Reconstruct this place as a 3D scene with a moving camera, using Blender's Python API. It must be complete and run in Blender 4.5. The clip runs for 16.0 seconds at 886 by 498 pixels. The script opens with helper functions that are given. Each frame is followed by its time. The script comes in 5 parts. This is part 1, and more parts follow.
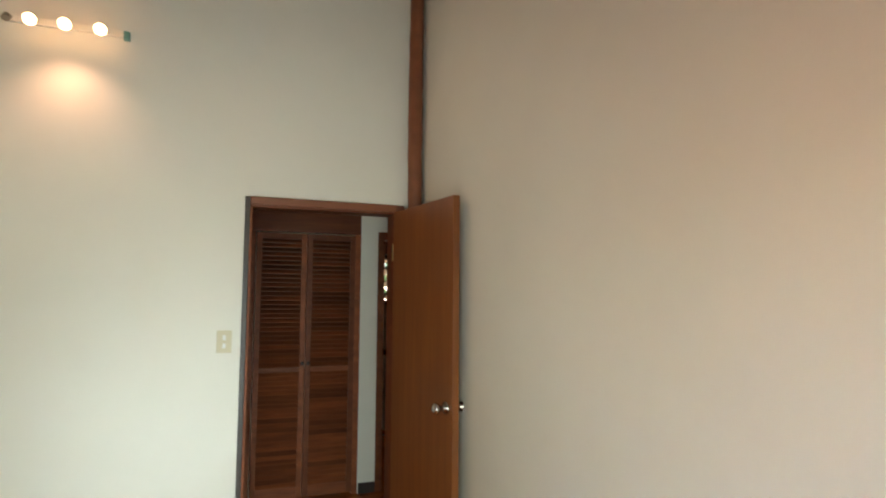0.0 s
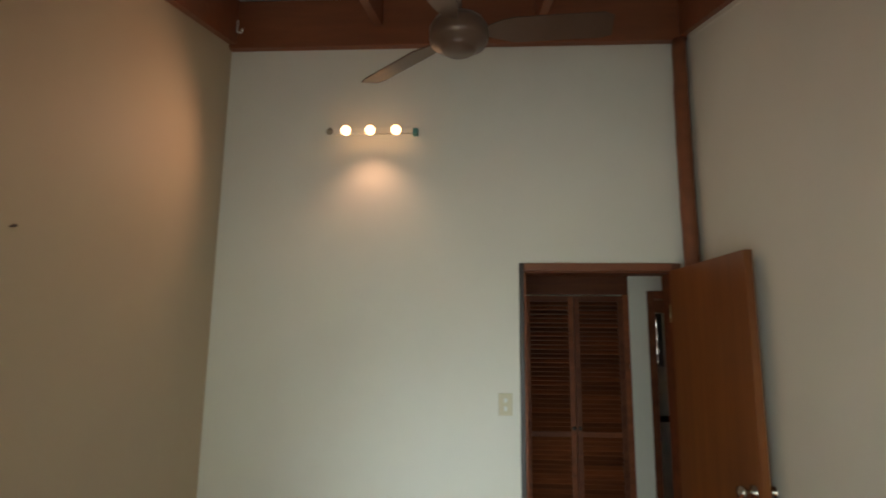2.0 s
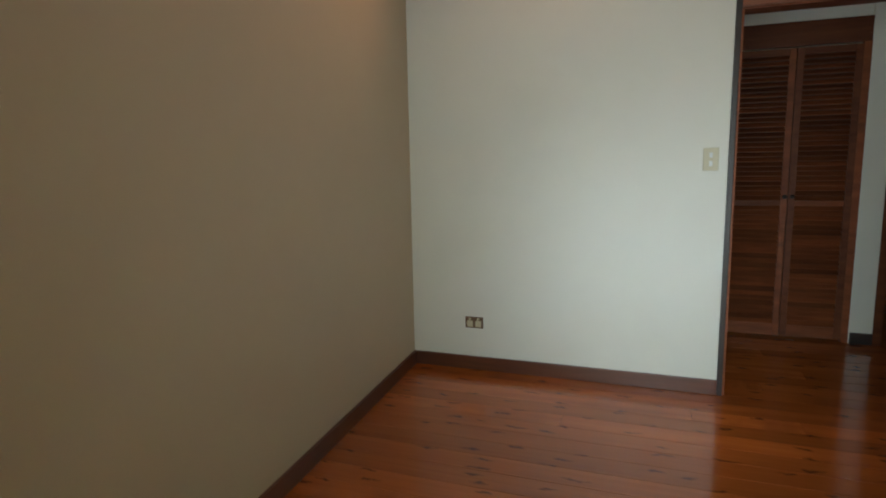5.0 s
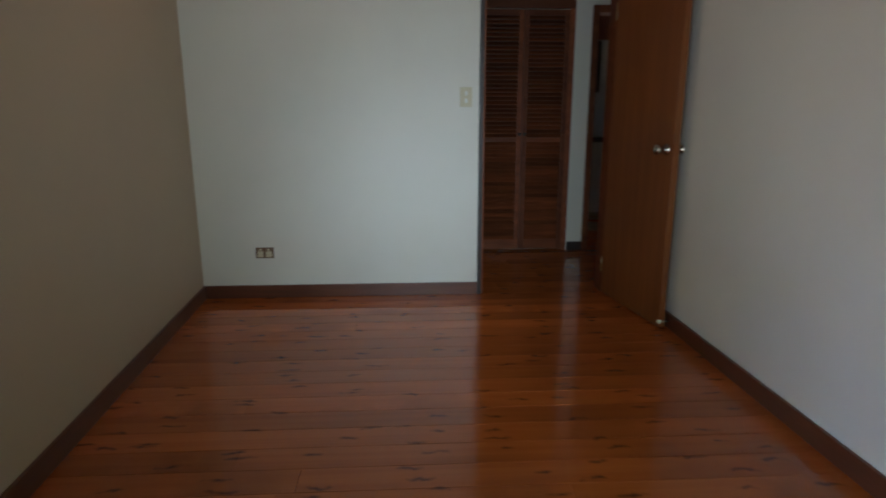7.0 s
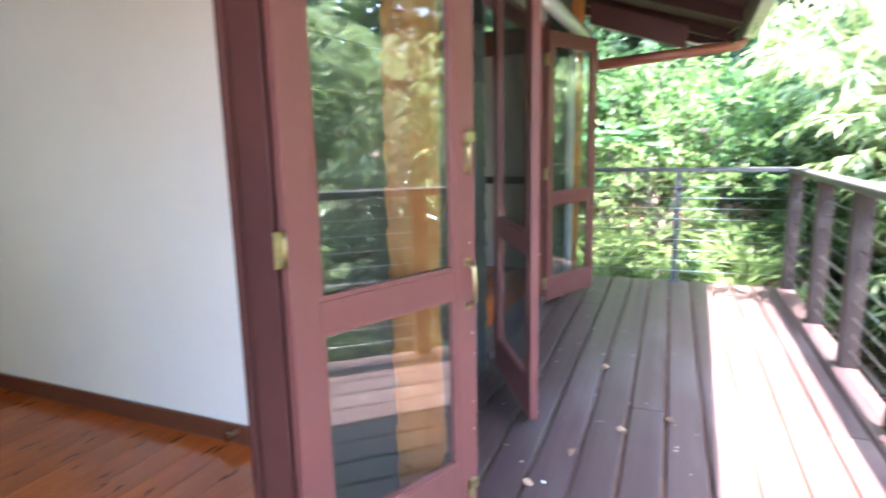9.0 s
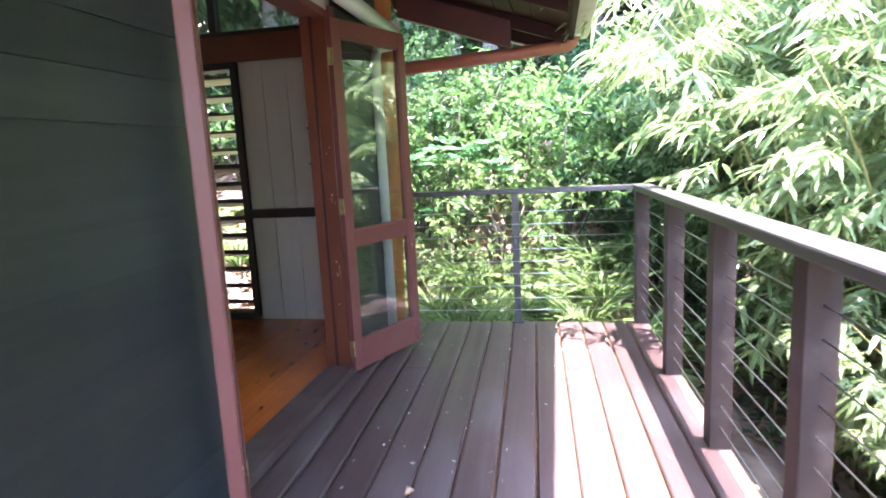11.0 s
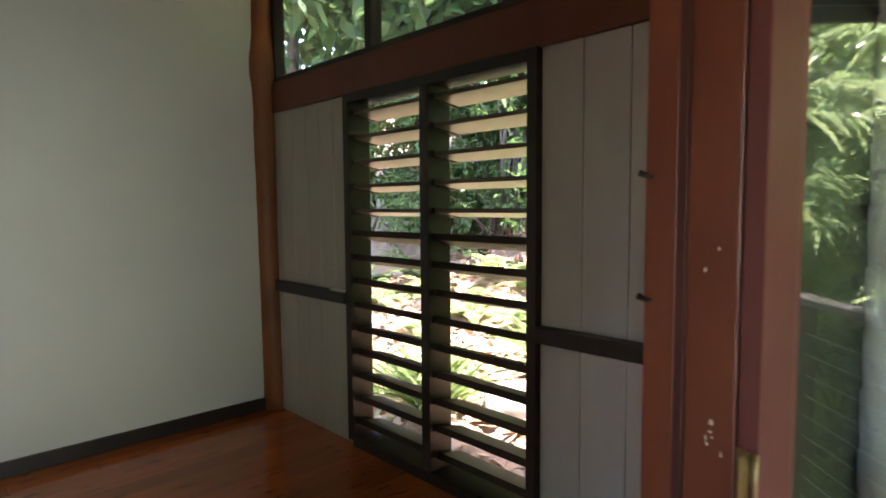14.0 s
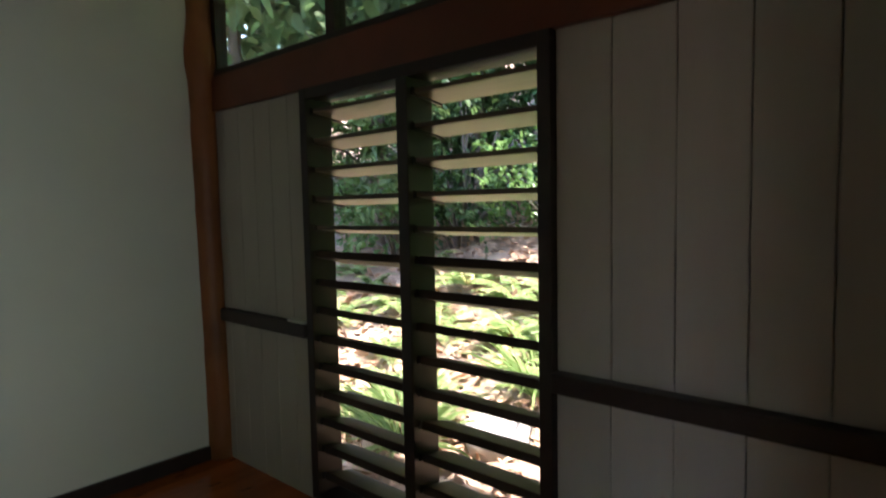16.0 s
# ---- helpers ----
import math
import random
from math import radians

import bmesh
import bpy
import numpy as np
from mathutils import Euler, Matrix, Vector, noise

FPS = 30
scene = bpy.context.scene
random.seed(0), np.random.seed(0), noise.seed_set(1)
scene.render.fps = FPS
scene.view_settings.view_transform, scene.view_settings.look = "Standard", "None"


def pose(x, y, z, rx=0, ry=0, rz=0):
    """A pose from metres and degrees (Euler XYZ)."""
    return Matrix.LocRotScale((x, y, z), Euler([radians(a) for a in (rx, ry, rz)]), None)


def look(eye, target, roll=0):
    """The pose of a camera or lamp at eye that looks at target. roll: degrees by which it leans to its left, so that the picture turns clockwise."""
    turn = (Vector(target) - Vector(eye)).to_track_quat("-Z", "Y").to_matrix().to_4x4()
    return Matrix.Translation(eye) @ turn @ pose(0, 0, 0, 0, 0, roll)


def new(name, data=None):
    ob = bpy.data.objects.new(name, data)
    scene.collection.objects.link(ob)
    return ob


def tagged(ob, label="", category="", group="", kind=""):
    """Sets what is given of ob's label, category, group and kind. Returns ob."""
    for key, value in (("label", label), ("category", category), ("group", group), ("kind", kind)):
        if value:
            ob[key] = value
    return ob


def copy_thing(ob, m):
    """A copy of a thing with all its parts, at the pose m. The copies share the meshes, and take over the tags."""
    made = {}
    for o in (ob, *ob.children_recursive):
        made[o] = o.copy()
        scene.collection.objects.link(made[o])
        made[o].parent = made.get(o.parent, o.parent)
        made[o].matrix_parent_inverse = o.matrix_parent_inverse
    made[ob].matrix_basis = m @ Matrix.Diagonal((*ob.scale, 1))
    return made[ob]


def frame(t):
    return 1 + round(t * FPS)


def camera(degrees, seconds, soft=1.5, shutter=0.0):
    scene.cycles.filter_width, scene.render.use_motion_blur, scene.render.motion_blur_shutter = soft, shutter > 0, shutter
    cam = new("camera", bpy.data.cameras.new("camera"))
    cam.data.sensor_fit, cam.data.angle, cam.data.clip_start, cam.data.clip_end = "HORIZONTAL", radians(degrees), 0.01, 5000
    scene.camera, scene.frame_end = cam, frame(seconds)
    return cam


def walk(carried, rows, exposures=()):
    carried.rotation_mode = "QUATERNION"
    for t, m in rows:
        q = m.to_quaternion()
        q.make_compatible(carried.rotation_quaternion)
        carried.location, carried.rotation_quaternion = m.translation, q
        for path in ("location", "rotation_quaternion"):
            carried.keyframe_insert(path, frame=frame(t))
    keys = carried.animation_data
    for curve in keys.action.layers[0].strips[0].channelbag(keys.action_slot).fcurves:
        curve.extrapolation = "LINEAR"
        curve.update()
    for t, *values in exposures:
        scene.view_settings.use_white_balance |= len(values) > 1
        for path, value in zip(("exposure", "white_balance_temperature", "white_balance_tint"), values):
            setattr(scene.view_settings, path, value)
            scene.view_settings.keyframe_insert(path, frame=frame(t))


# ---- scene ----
cam = camera(74.4, 16.0, soft=1.8, shutter=0.4)
PATH = [
    (0, (1.694, -3.377, 1.542), (2.402, -1.513, 1.703), 0.4),
    (0.5, (1.676, -3.374, 1.561), (2.238, -1.472, 1.815), 0.1),
    (1, (1.636, -3.366, 1.581), (1.995, -1.429, 1.924), 0.1),
    (1.5, (1.599, -3.368, 1.586), (1.743, -1.408, 1.959), 0.4),
    (2, (1.554, -3.371, 1.572), (1.443, -1.404, 1.921), 0.6),
    (2.5, (1.505, -3.37, 1.563), (1.158, -1.422, 1.854), 0.3),
    (3, (1.487, -3.373, 1.558), (0.924, -1.462, 1.737), 0.4),
    (3.5, (1.449, -3.342, 1.513), (0.749, -1.47, 1.569), 0.5),
    (3.7, (1.439, -3.381, 1.496), (0.696, -1.525, 1.486), 0.2),
    (5.8, (1.472, -3.431, 1.207), (0.993, -1.526, 0.829), -0.3),
    (6, (1.445, -3.458, 1.199), (1.12, -1.524, 0.805), 0.3),
    (6.5, (1.469, -3.559, 1.169), (1.383, -1.603, 0.763), 0.2),
    (7, (1.358, -3.773, 1.181), (1.471, -1.827, 0.733), -0.0),
    (7.5, (1.233, -3.95, 1.213), (1.884, -2.104, 0.804), 0.4),
    (8, (1.165, -4.052, 1.196), (2.374, -2.531, 0.721), -3.0),
    (8.5, (1.093, -4.191, 1.206), (2.613, -2.968, 0.765), -1.8),
    (9, (1.093, -4.322, 1.22), (2.899, -3.541, 0.861), -1.2),
    (9.5, (1.255, -4.393, 1.223), (3.185, -3.994, 0.884), -2.0),
    (9.7, (1.359, -4.408, 1.228), (3.301, -4.115, 0.85), -2.7),
    (11.8, (3.077, -4.518, 1.238), (4.967, -3.895, 1.035), -1.5),
    (12, (3.279, -4.461, 1.231), (5.138, -3.744, 1.061), -0.5),
    (12.5, (3.647, -4.303, 1.293), (5.448, -3.446, 1.156), -0.8),
    (13, (4.054, -4.081, 1.334), (5.673, -2.921, 1.142), -0.1),
    (13.5, (4.361, -3.837, 1.346), (5.848, -2.512, 1.167), -0.0),
    (14, (4.583, -3.575, 1.374), (5.963, -2.136, 1.229), -0.4),
    (14.5, (4.677, -3.389, 1.354), (6.05, -1.957, 1.103), 0.3),
    (15, (4.716, -3.197, 1.333), (6.247, -1.969, 0.95), -1.1),
    (15.5, (4.756, -3.128, 1.365), (6.315, -1.915, 1.056), -0.9),
    (16, (4.814, -3.126, 1.436), (6.317, -1.814, 1.295), -1.1),
]
EXPOSURES = [(0, 5.12, 7500, 14), (0.5, 5.12, 7500, 14), (1.0, 5.04, 7500, 14), (1.5, 4.62, 7400, 14), (2.0, 4.32, 7400, 14), (2.5, 4.24, 7400, 14), (3.0, 4.39, 7300, 14), (3.5, 4.52, 7200, 14), (5.8, 4.37, 6700, 16), (6.5, 3.97, 6500, 17), (7.0, 3.92, 6300, 18),
             (7.5, 4.5, 6500, 20), (8.0, 4.55, 6400, 21), (8.5, 4.95, 6200, 20), (9.0, 5.2, 5900, 18), (9.7, 5.25, 5700, 20), (11.8, 4.65, 6100, 27), (12.5, 4.75, 6200, 29), (13.0, 5.0, 6300, 29),
             (13.5, 4.85, 6500, 26), (14.0, 4.75, 6800, 23), (14.5, 4.4, 6900, 23), (15.0, 3.92, 6700, 20), (16.0, 3.92, 6500, 17)]
walk(cam, [(t, look(eye, target, roll)) for t, eye, target, roll in PATH], EXPOSURES)

# ---- world, sun, lamps ----
SUN_EL, SUN_AZ = 82.0, -15.0      # the sun stands nearly overhead, a little to the garden side
world = bpy.data.worlds.new("world")
scene.world = world
world.use_nodes = True
wn = world.node_tree.nodes
sky = wn.new("ShaderNodeTexSky")
sky.sky_type = "NISHITA"
sky.sun_disc = False
sky.sun_elevation = radians(SUN_EL)
sky.sun_rotation = radians(180.0 - SUN_AZ)
wn["Background"].inputs["Strength"].default_value = 0.15
world.node_tree.links.new(sky.outputs["Color"], wn["Background"].inputs["Color"])
sun = new("sun", bpy.data.lights.new("sun", "SUN"))
sun.data.energy, sun.data.angle, sun.data.color = 2.4, radians(0.6), (1.0, 0.95, 0.87)
se, sa = radians(SUN_EL), radians(SUN_AZ)
sun.matrix_basis = look((0, 0, 20), (-20 * math.cos(se) * math.sin(sa), 20 * math.cos(se) * math.cos(sa), 20 - 20 * math.sin(se)))

# daylight entering through the two open deck doors: the bright garden straight ahead, the sky from above
for x, w, h, y, z, watts, tint, spread, aside, down in ((1.40, 1.6, 1.9, -3.22, 1.0, 0.54, (0.74, 0.93, 1.0), 98, 0.06, -0.17), (1.60, 0.9, 1.0, -3.215, 1.4, 0.12, (0.60, 0.84, 1.0), 42, -0.02, 0.30),
                                                        (4.80, 1.2, 1.9, -3.09, 1.0, 0.29, (0.74, 0.95, 1.0), 92, -0.12, 0.0)):
    dl = new("door_daylight", bpy.data.lights.new("door_daylight", "AREA"))
    dl.data.shape, dl.data.size, dl.data.size_y, dl.data.energy, dl.data.color = "RECTANGLE", w, h, watts, tint
    dl.data.spread = radians(spread)
    dl.matrix_basis = look((x, y, z), (x + aside, y + 1, z - down))


# ---- materials ----
def mat(name, color, rough=0.6, metal=0.0, second=None, grain=(8, 8, 8), amount=0.5, stain=None, stain_scale=1.2, bump=0.1, bump_scale=120.0, spec=0.5, coat=0.0, per_piece=0.0, rough_var=0.0):
    """A surface with grain, larger stains, a fine relief and a shift of tone from piece to piece."""
    m = bpy.data.materials.new(name)
    m.use_nodes = True
    nt = m.node_tree
    n, lk = nt.nodes, nt.links.new
    b = n["Principled BSDF"]
    tc = n.new("ShaderNodeTexCoord")
    mp = n.new("ShaderNodeMapping")
    mp.inputs["Scale"].default_value = grain
    lk(tc.outputs["Object"], mp.inputs["Vector"])
    oi = n.new("ShaderNodeObjectInfo")
    off = n.new("ShaderNodeVectorMath")
    off.operation = "MULTIPLY_ADD"
    off.inputs[1].default_value = (37.0, 23.0, 11.0)
    lk(oi.outputs["Random"], off.inputs[0])
    lk(mp.outputs["Vector"], off.inputs[2])
    nz = n.new("ShaderNodeTexNoise")
    nz.inputs["Scale"].default_value, nz.inputs["Detail"].default_value, nz.inputs["Roughness"].default_value = 1.0, 7.0, 0.6
    lk(off.outputs["Vector"], nz.inputs["Vector"])
    mix = n.new("ShaderNodeMix")
    mix.data_type = "RGBA"
    mix.inputs["A"].default_value = (*color, 1)
    mix.inputs["B"].default_value = (*(second or [c * 0.8 for c in color]), 1)
    ramp = n.new("ShaderNodeMapRange")
    ramp.inputs["From Min"].default_value, ramp.inputs["From Max"].default_value = 0.5 - amount * 0.5, 0.5 + amount * 0.5
    lk(nz.outputs["Fac"], ramp.inputs["Value"])
    lk(ramp.outputs["Result"], mix.inputs["Factor"])
    out = mix.outputs["Result"]
    if stain:
        sn = n.new("ShaderNodeTexNoise")
        sn.inputs["Scale"].default_value, sn.inputs["Detail"].default_value = stain_scale, 5.0
        lk(tc.outputs["Object"], sn.inputs["Vector"])
        sr = n.new("ShaderNodeMapRange")
        sr.inputs["From Min"].default_value, sr.inputs["From Max"].default_value, sr.inputs["To Max"].default_value = 0.5, 0.75, 0.7
        lk(sn.outputs["Fac"], sr.inputs["Value"])
        m2 = n.new("ShaderNodeMix")
        m2.data_type = "RGBA"
        lk(sr.outputs["Result"], m2.inputs["Factor"])
        lk(out, m2.inputs["A"])
        m2.inputs["B"].default_value = (*stain, 1)
        out = m2.outputs["Result"]
    if per_piece:
        hs = n.new("ShaderNodeHueSaturation")
        vr = n.new("ShaderNodeMapRange")
        vr.inputs["To Min"].default_value, vr.inputs["To Max"].default_value = 1.0 - per_piece, 1.0 + per_piece
        lk(oi.outputs["Random"], vr.inputs["Value"])
        lk(vr.outputs["Result"], hs.inputs["Value"])
        lk(out, hs.inputs["Color"])
        out = hs.outputs["Color"]
    lk(out, b.inputs["Base Color"])
    b.inputs["Roughness"].default_value, b.inputs["Metallic"].default_value = rough, metal
    b.inputs["Specular IOR Level"].default_value = spec
    b.inputs["Coat Weight"].default_value = coat
    b.inputs["Coat Roughness"].default_value = 0.12
    if rough_var:
        rr = n.new("ShaderNodeMapRange")
        rr.inputs["To Min"].default_value, rr.inputs["To Max"].default_value = rough - rough_var, rough + rough_var
        lk(nz.outputs["Fac"], rr.inputs["Value"])
        lk(rr.outputs["Result"], b.inputs["Roughness"])
    if bump:
        bn = n.new("ShaderNodeTexNoise")
        bn.inputs["Scale"].default_value, bn.inputs["Detail"].default_value = bump_scale, 3.0
        lk(tc.outputs["Object"], bn.inputs["Vector"])
        bp = n.new("ShaderNodeBump")
        bp.inputs["Strength"].default_value, bp.inputs["Distance"].default_value = bump, 0.004
        lk(bn.outputs["Fac"], bp.inputs["Height"])
        lk(bp.outputs["Normal"], b.inputs["Normal"])
    return m


def floor_wood():
    """Polished cypress boards: orange heartwood, long grain and scattered dark knots."""
    m = mat("polished_cypress", (0.56, 0.15, 0.03), rough=0.11, second=(0.36, 0.075, 0.015), grain=(1.2, 26, 8), amount=0.8, stain=(0.20, 0.05, 0.015), stain_scale=2.0, bump=0.04, bump_scale=30.0, per_piece=0.2, rough_var=0.05)
    nt = m.node_tree
    n, lk = nt.nodes, nt.links.new
    b = n["Principled BSDF"]
    base = b.inputs["Base Color"].links[0].from_socket
    tc = n.new("ShaderNodeTexCoord")
    geo = n.new("ShaderNodeNewGeometry")
    mp = n.new("ShaderNodeMapping")
    mp.inputs["Scale"].default_value = (3.1, 13.0, 1.0)
    lk(geo.outputs["Position"], mp.inputs["Vector"])
    wob = n.new("ShaderNodeTexNoise")
    wob.inputs["Scale"].default_value = 14.0
    lk(geo.outputs["Position"], wob.inputs["Vector"])
    add = n.new("ShaderNodeVectorMath")
    add.operation = "MULTIPLY_ADD"
    add.inputs[1].default_value = (0.5, 0.7, 0.0)
    lk(wob.outputs["Color"], add.inputs[0])
    lk(mp.outputs["Vector"], add.inputs[2])
    vo = n.new("ShaderNodeTexVoronoi")
    vo.voronoi_dimensions = "2D"
    vo.inputs["Scale"].default_value = 1.0
    lk(add.outputs["Vector"], vo.inputs["Vector"])
    sp = n.new("ShaderNodeMapRange")
    sp.inputs["From Min"].default_value, sp.inputs["From Max"].default_value = 0.03, 0.16
    sp.inputs["To Min"].default_value, sp.inputs["To Max"].default_value = 0.85, 0.0
    lk(vo.outputs["Distance"], sp.inputs["Value"])
    some = n.new("ShaderNodeSeparateColor")
    lk(vo.outputs["Color"], some.inputs["Color"])
    gt = n.new("ShaderNodeMath")
    gt.operation = "GREATER_THAN"
    gt.inputs[1].default_value = 0.30
    lk(some.outputs["Red"], gt.inputs[0])
    mul = n.new("ShaderNodeMath")
    mul.operation = "MULTIPLY"
    lk(sp.outputs["Result"], mul.inputs[0])
    lk(gt.outputs["Value"], mul.inputs[1])
    mx = n.new("ShaderNodeMix")
    mx.data_type = "RGBA"
    lk(mul.outputs["Value"], mx.inputs["Factor"])
    lk(base, mx.inputs["A"])
    mx.inputs["B"].default_value = (0.06, 0.017, 0.007, 1)
    lk(mx.outputs["Result"], b.inputs["Base Color"])
    return m


def leaf_mat(name, a, b2, gloss=0.35):
    """Leaves that let light through; each leaf has a tone of its own."""
    m = bpy.data.materials.new(name)
    m.use_nodes = True
    nt = m.node_tree
    n, lk = nt.nodes, nt.links.new
    b = n["Principled BSDF"]
    geo, oi = n.new("ShaderNodeNewGeometry"), n.new("ShaderNodeObjectInfo")
    mix = n.new("ShaderNodeMix")
    mix.data_type = "RGBA"
    mix.inputs["A"].default_value, mix.inputs["B"].default_value = (*a, 1), (*b2, 1)
    lk(geo.outputs["Random Per Island"], mix.inputs["Factor"])
    hs = n.new("ShaderNodeHueSaturation")
    mr = n.new("ShaderNodeMapRange")
    mr.inputs["To Min"].default_value, mr.inputs["To Max"].default_value = 0.7, 1.3
    lk(oi.outputs["Random"], mr.inputs["Value"])
    lk(mr.outputs["Result"], hs.inputs["Value"])
    lk(mix.outputs["Result"], hs.inputs["Color"])
    lk(hs.outputs["Color"], b.inputs["Base Color"])
    b.inputs["Roughness"].default_value = gloss
    tr = n.new("ShaderNodeBsdfTranslucent")
    lk(hs.outputs["Color"], tr.inputs["Color"])
    sh = n.new("ShaderNodeMixShader")
    sh.inputs["Fac"].default_value = 0.48
    b.inputs["Specular IOR Level"].default_value = 0.3
    lk(b.outputs["BSDF"], sh.inputs[1])
    lk(tr.outputs["BSDF"], sh.inputs[2])
    lk(sh.outputs["Shader"], n["Material Output"].inputs["Surface"])
    return m


def glass_mat():
    m = bpy.data.materials.new("window_glass")
    m.use_nodes = True
    nt = m.node_tree
    n, lk = nt.nodes, nt.links.new
    n.remove(n["Principled BSDF"])
    tr, gl, fr, sh = n.new("ShaderNodeBsdfTransparent"), n.new("ShaderNodeBsdfGlossy"), n.new("ShaderNodeLayerWeight"), n.new("ShaderNodeMixShader")
    tr.inputs["Color"].default_value = (0.90, 0.93, 0.91, 1)
    gl.inputs["Roughness"].default_value = 0.0
    fr.inputs["Blend"].default_value = 0.5
    pw, ma = n.new("ShaderNodeMath"), n.new("ShaderNodeMath")
    pw.operation, ma.operation = "POWER", "MULTIPLY_ADD"
    pw.inputs[1].default_value, ma.inputs[1].default_value, ma.inputs[2].default_value = 4.0, 0.72, 0.12
    lk(fr.outputs["Facing"], pw.inputs[0])
    lk(pw.outputs["Value"], ma.inputs[0])
    lk(ma.outputs["Value"], sh.inputs["Fac"])
    lk(tr.outputs["BSDF"], sh.inputs[1])
    lk(gl.outputs["BSDF"], sh.inputs[2])
    lk(sh.outputs["Shader"], n["Material Output"].inputs["Surface"])
    return m


def glow_mat(name, color, strength):
    m = bpy.data.materials.new(name)
    m.use_nodes = True
    b = m.node_tree.nodes["Principled BSDF"]
    b.inputs["Emission Color"].default_value, b.inputs["Emission Strength"].default_value = (*color, 1), strength
    return m


PAINT = mat("cream_wall_paint", (0.74, 0.72, 0.64), 0.55, second=(0.70, 0.68, 0.60), grain=(1.5, 1.5, 1.5), stain=(0.62, 0.60, 0.52), stain_scale=0.8, bump=0.06, bump_scale=220)
# west wall: a darker, warmer tone than the cream walls
TAN = mat("tan_wall", (0.54, 0.445, 0.315), 0.6, second=(0.50, 0.41, 0.29), grain=(1.5, 1.5, 1.5), bump=0.06, bump_scale=220)
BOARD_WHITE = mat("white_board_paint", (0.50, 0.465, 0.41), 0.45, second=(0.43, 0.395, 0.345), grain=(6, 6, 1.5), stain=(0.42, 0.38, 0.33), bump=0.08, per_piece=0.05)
CEIL = mat("white_ceiling_paint", (0.72, 0.74, 0.76), 0.5, bump=0.05)
REDWOOD = mat("stained_redwood", (0.20, 0.055, 0.025), 0.38, second=(0.11, 0.03, 0.015), grain=(3, 3, 3), amount=0.7, stain=(0.10, 0.028, 0.014), bump=0.1, bump_scale=60, per_piece=0.1)
BEAM = mat("beam_wood", (0.26, 0.085, 0.035), 0.45, second=(0.16, 0.05, 0.022), grain=(2, 14, 14), amount=0.7, bump=0.1, bump_scale=60)
LOG = mat("natural_log", (0.60, 0.21, 0.05), 0.5, second=(0.36, 0.125, 0.035), grain=(14, 14, 1.5), amount=0.8, stain=(0.20, 0.08, 0.03), stain_scale=3, bump=0.25, bump_scale=25)
LOGRED = mat("amber_log", (0.36, 0.13, 0.04), 0.5, second=(0.20, 0.065, 0.022), grain=(14, 14, 1.5), amount=0.8, stain=(0.12, 0.04, 0.016), stain_scale=3, bump=0.25, bump_scale=25)
DOORWOOD = mat("varnished_door_ply", (0.28, 0.09, 0.023), 0.34, second=(0.155, 0.046, 0.013), grain=(18, 18, 0.9), amount=0.55, stain=(0.15, 0.045, 0.014), bump=0.05, bump_scale=60)
CLOSET = mat("closet_cedar", (0.26, 0.075, 0.028), 0.5, second=(0.12, 0.032, 0.013), grain=(3, 20, 20), amount=0.5, bump=0.08, per_piece=0.35, spec=0.25)
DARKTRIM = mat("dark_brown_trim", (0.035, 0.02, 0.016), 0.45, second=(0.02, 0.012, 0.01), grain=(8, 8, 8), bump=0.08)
BASEB = mat("stained_skirting", (0.15, 0.045, 0.02), 0.35, second=(0.08, 0.025, 0.012), grain=(2, 2, 20), bump=0.05)
MAROON = mat("maroon_door_paint", (0.175, 0.056, 0.047), 0.4, spec=0.35, second=(0.145, 0.05, 0.044), grain=(3, 3, 3), stain=(0.17, 0.07, 0.058), stain_scale=4, bump=0.12, bump_scale=90)
CHIP = mat("chipped_paint_flecks", (0.75, 0.73, 0.68), 0.7, bump=0)
CLAD = mat("dark_blue_grey_cladding", (0.058, 0.064, 0.070), 0.5, second=(0.04, 0.045, 0.05), grain=(1.5, 20, 20), stain=(0.07, 0.075, 0.075), bump=0.15, bump_scale=60, per_piece=0.15)
DECK = mat("dark_deck_stain", (0.085, 0.050, 0.047), 0.4, second=(0.048, 0.029, 0.027), grain=(1.3, 22, 10), amount=0.7, stain=(0.13, 0.10, 0.095), stain_scale=3.5, bump=0.2, bump_scale=50, per_piece=0.18, rough_var=0.1)
RAILWOOD = mat("weathered_rail_stain", (0.050, 0.033, 0.030), 0.55, spec=0.25, second=(0.032, 0.022, 0.020), grain=(10, 10, 3), stain=(0.12, 0.10, 0.09), stain_scale=5, bump=0.2, bump_scale=60)
RAILTOP = mat("grey_rail_paint", (0.052, 0.046, 0.046), 0.4, second=(0.036, 0.032, 0.032), grain=(2, 14, 14), bump=0.1)
STEEL = mat("steel_wire", (0.55, 0.55, 0.54), 0.3, metal=1.0, bump=0)
BRASS = mat("brass", (0.52, 0.42, 0.24), 0.42, metal=1.0, second=(0.30, 0.22, 0.11), grain=(40, 40, 40), bump=0.1)
FRAMEDARK = mat("dark_maroon_frame", (0.085, 0.027, 0.021), 0.45, spec=0.25, second=(0.05, 0.019, 0.017), grain=(3, 3, 3), bump=0.12, bump_scale=90)
DEBRIS = mat("brown_gap_debris", (0.21, 0.11, 0.055), 0.9, second=(0.04, 0.024, 0.015), grain=(9, 30, 9), amount=0.5, bump=0.3)
CHROME = mat("brushed_nickel", (0.5, 0.45, 0.4), 0.25, metal=1.0, bump=0.02)
PLASTIC = mat("cream_plastic", (0.62, 0.55, 0.36), 0.4, bump=0)
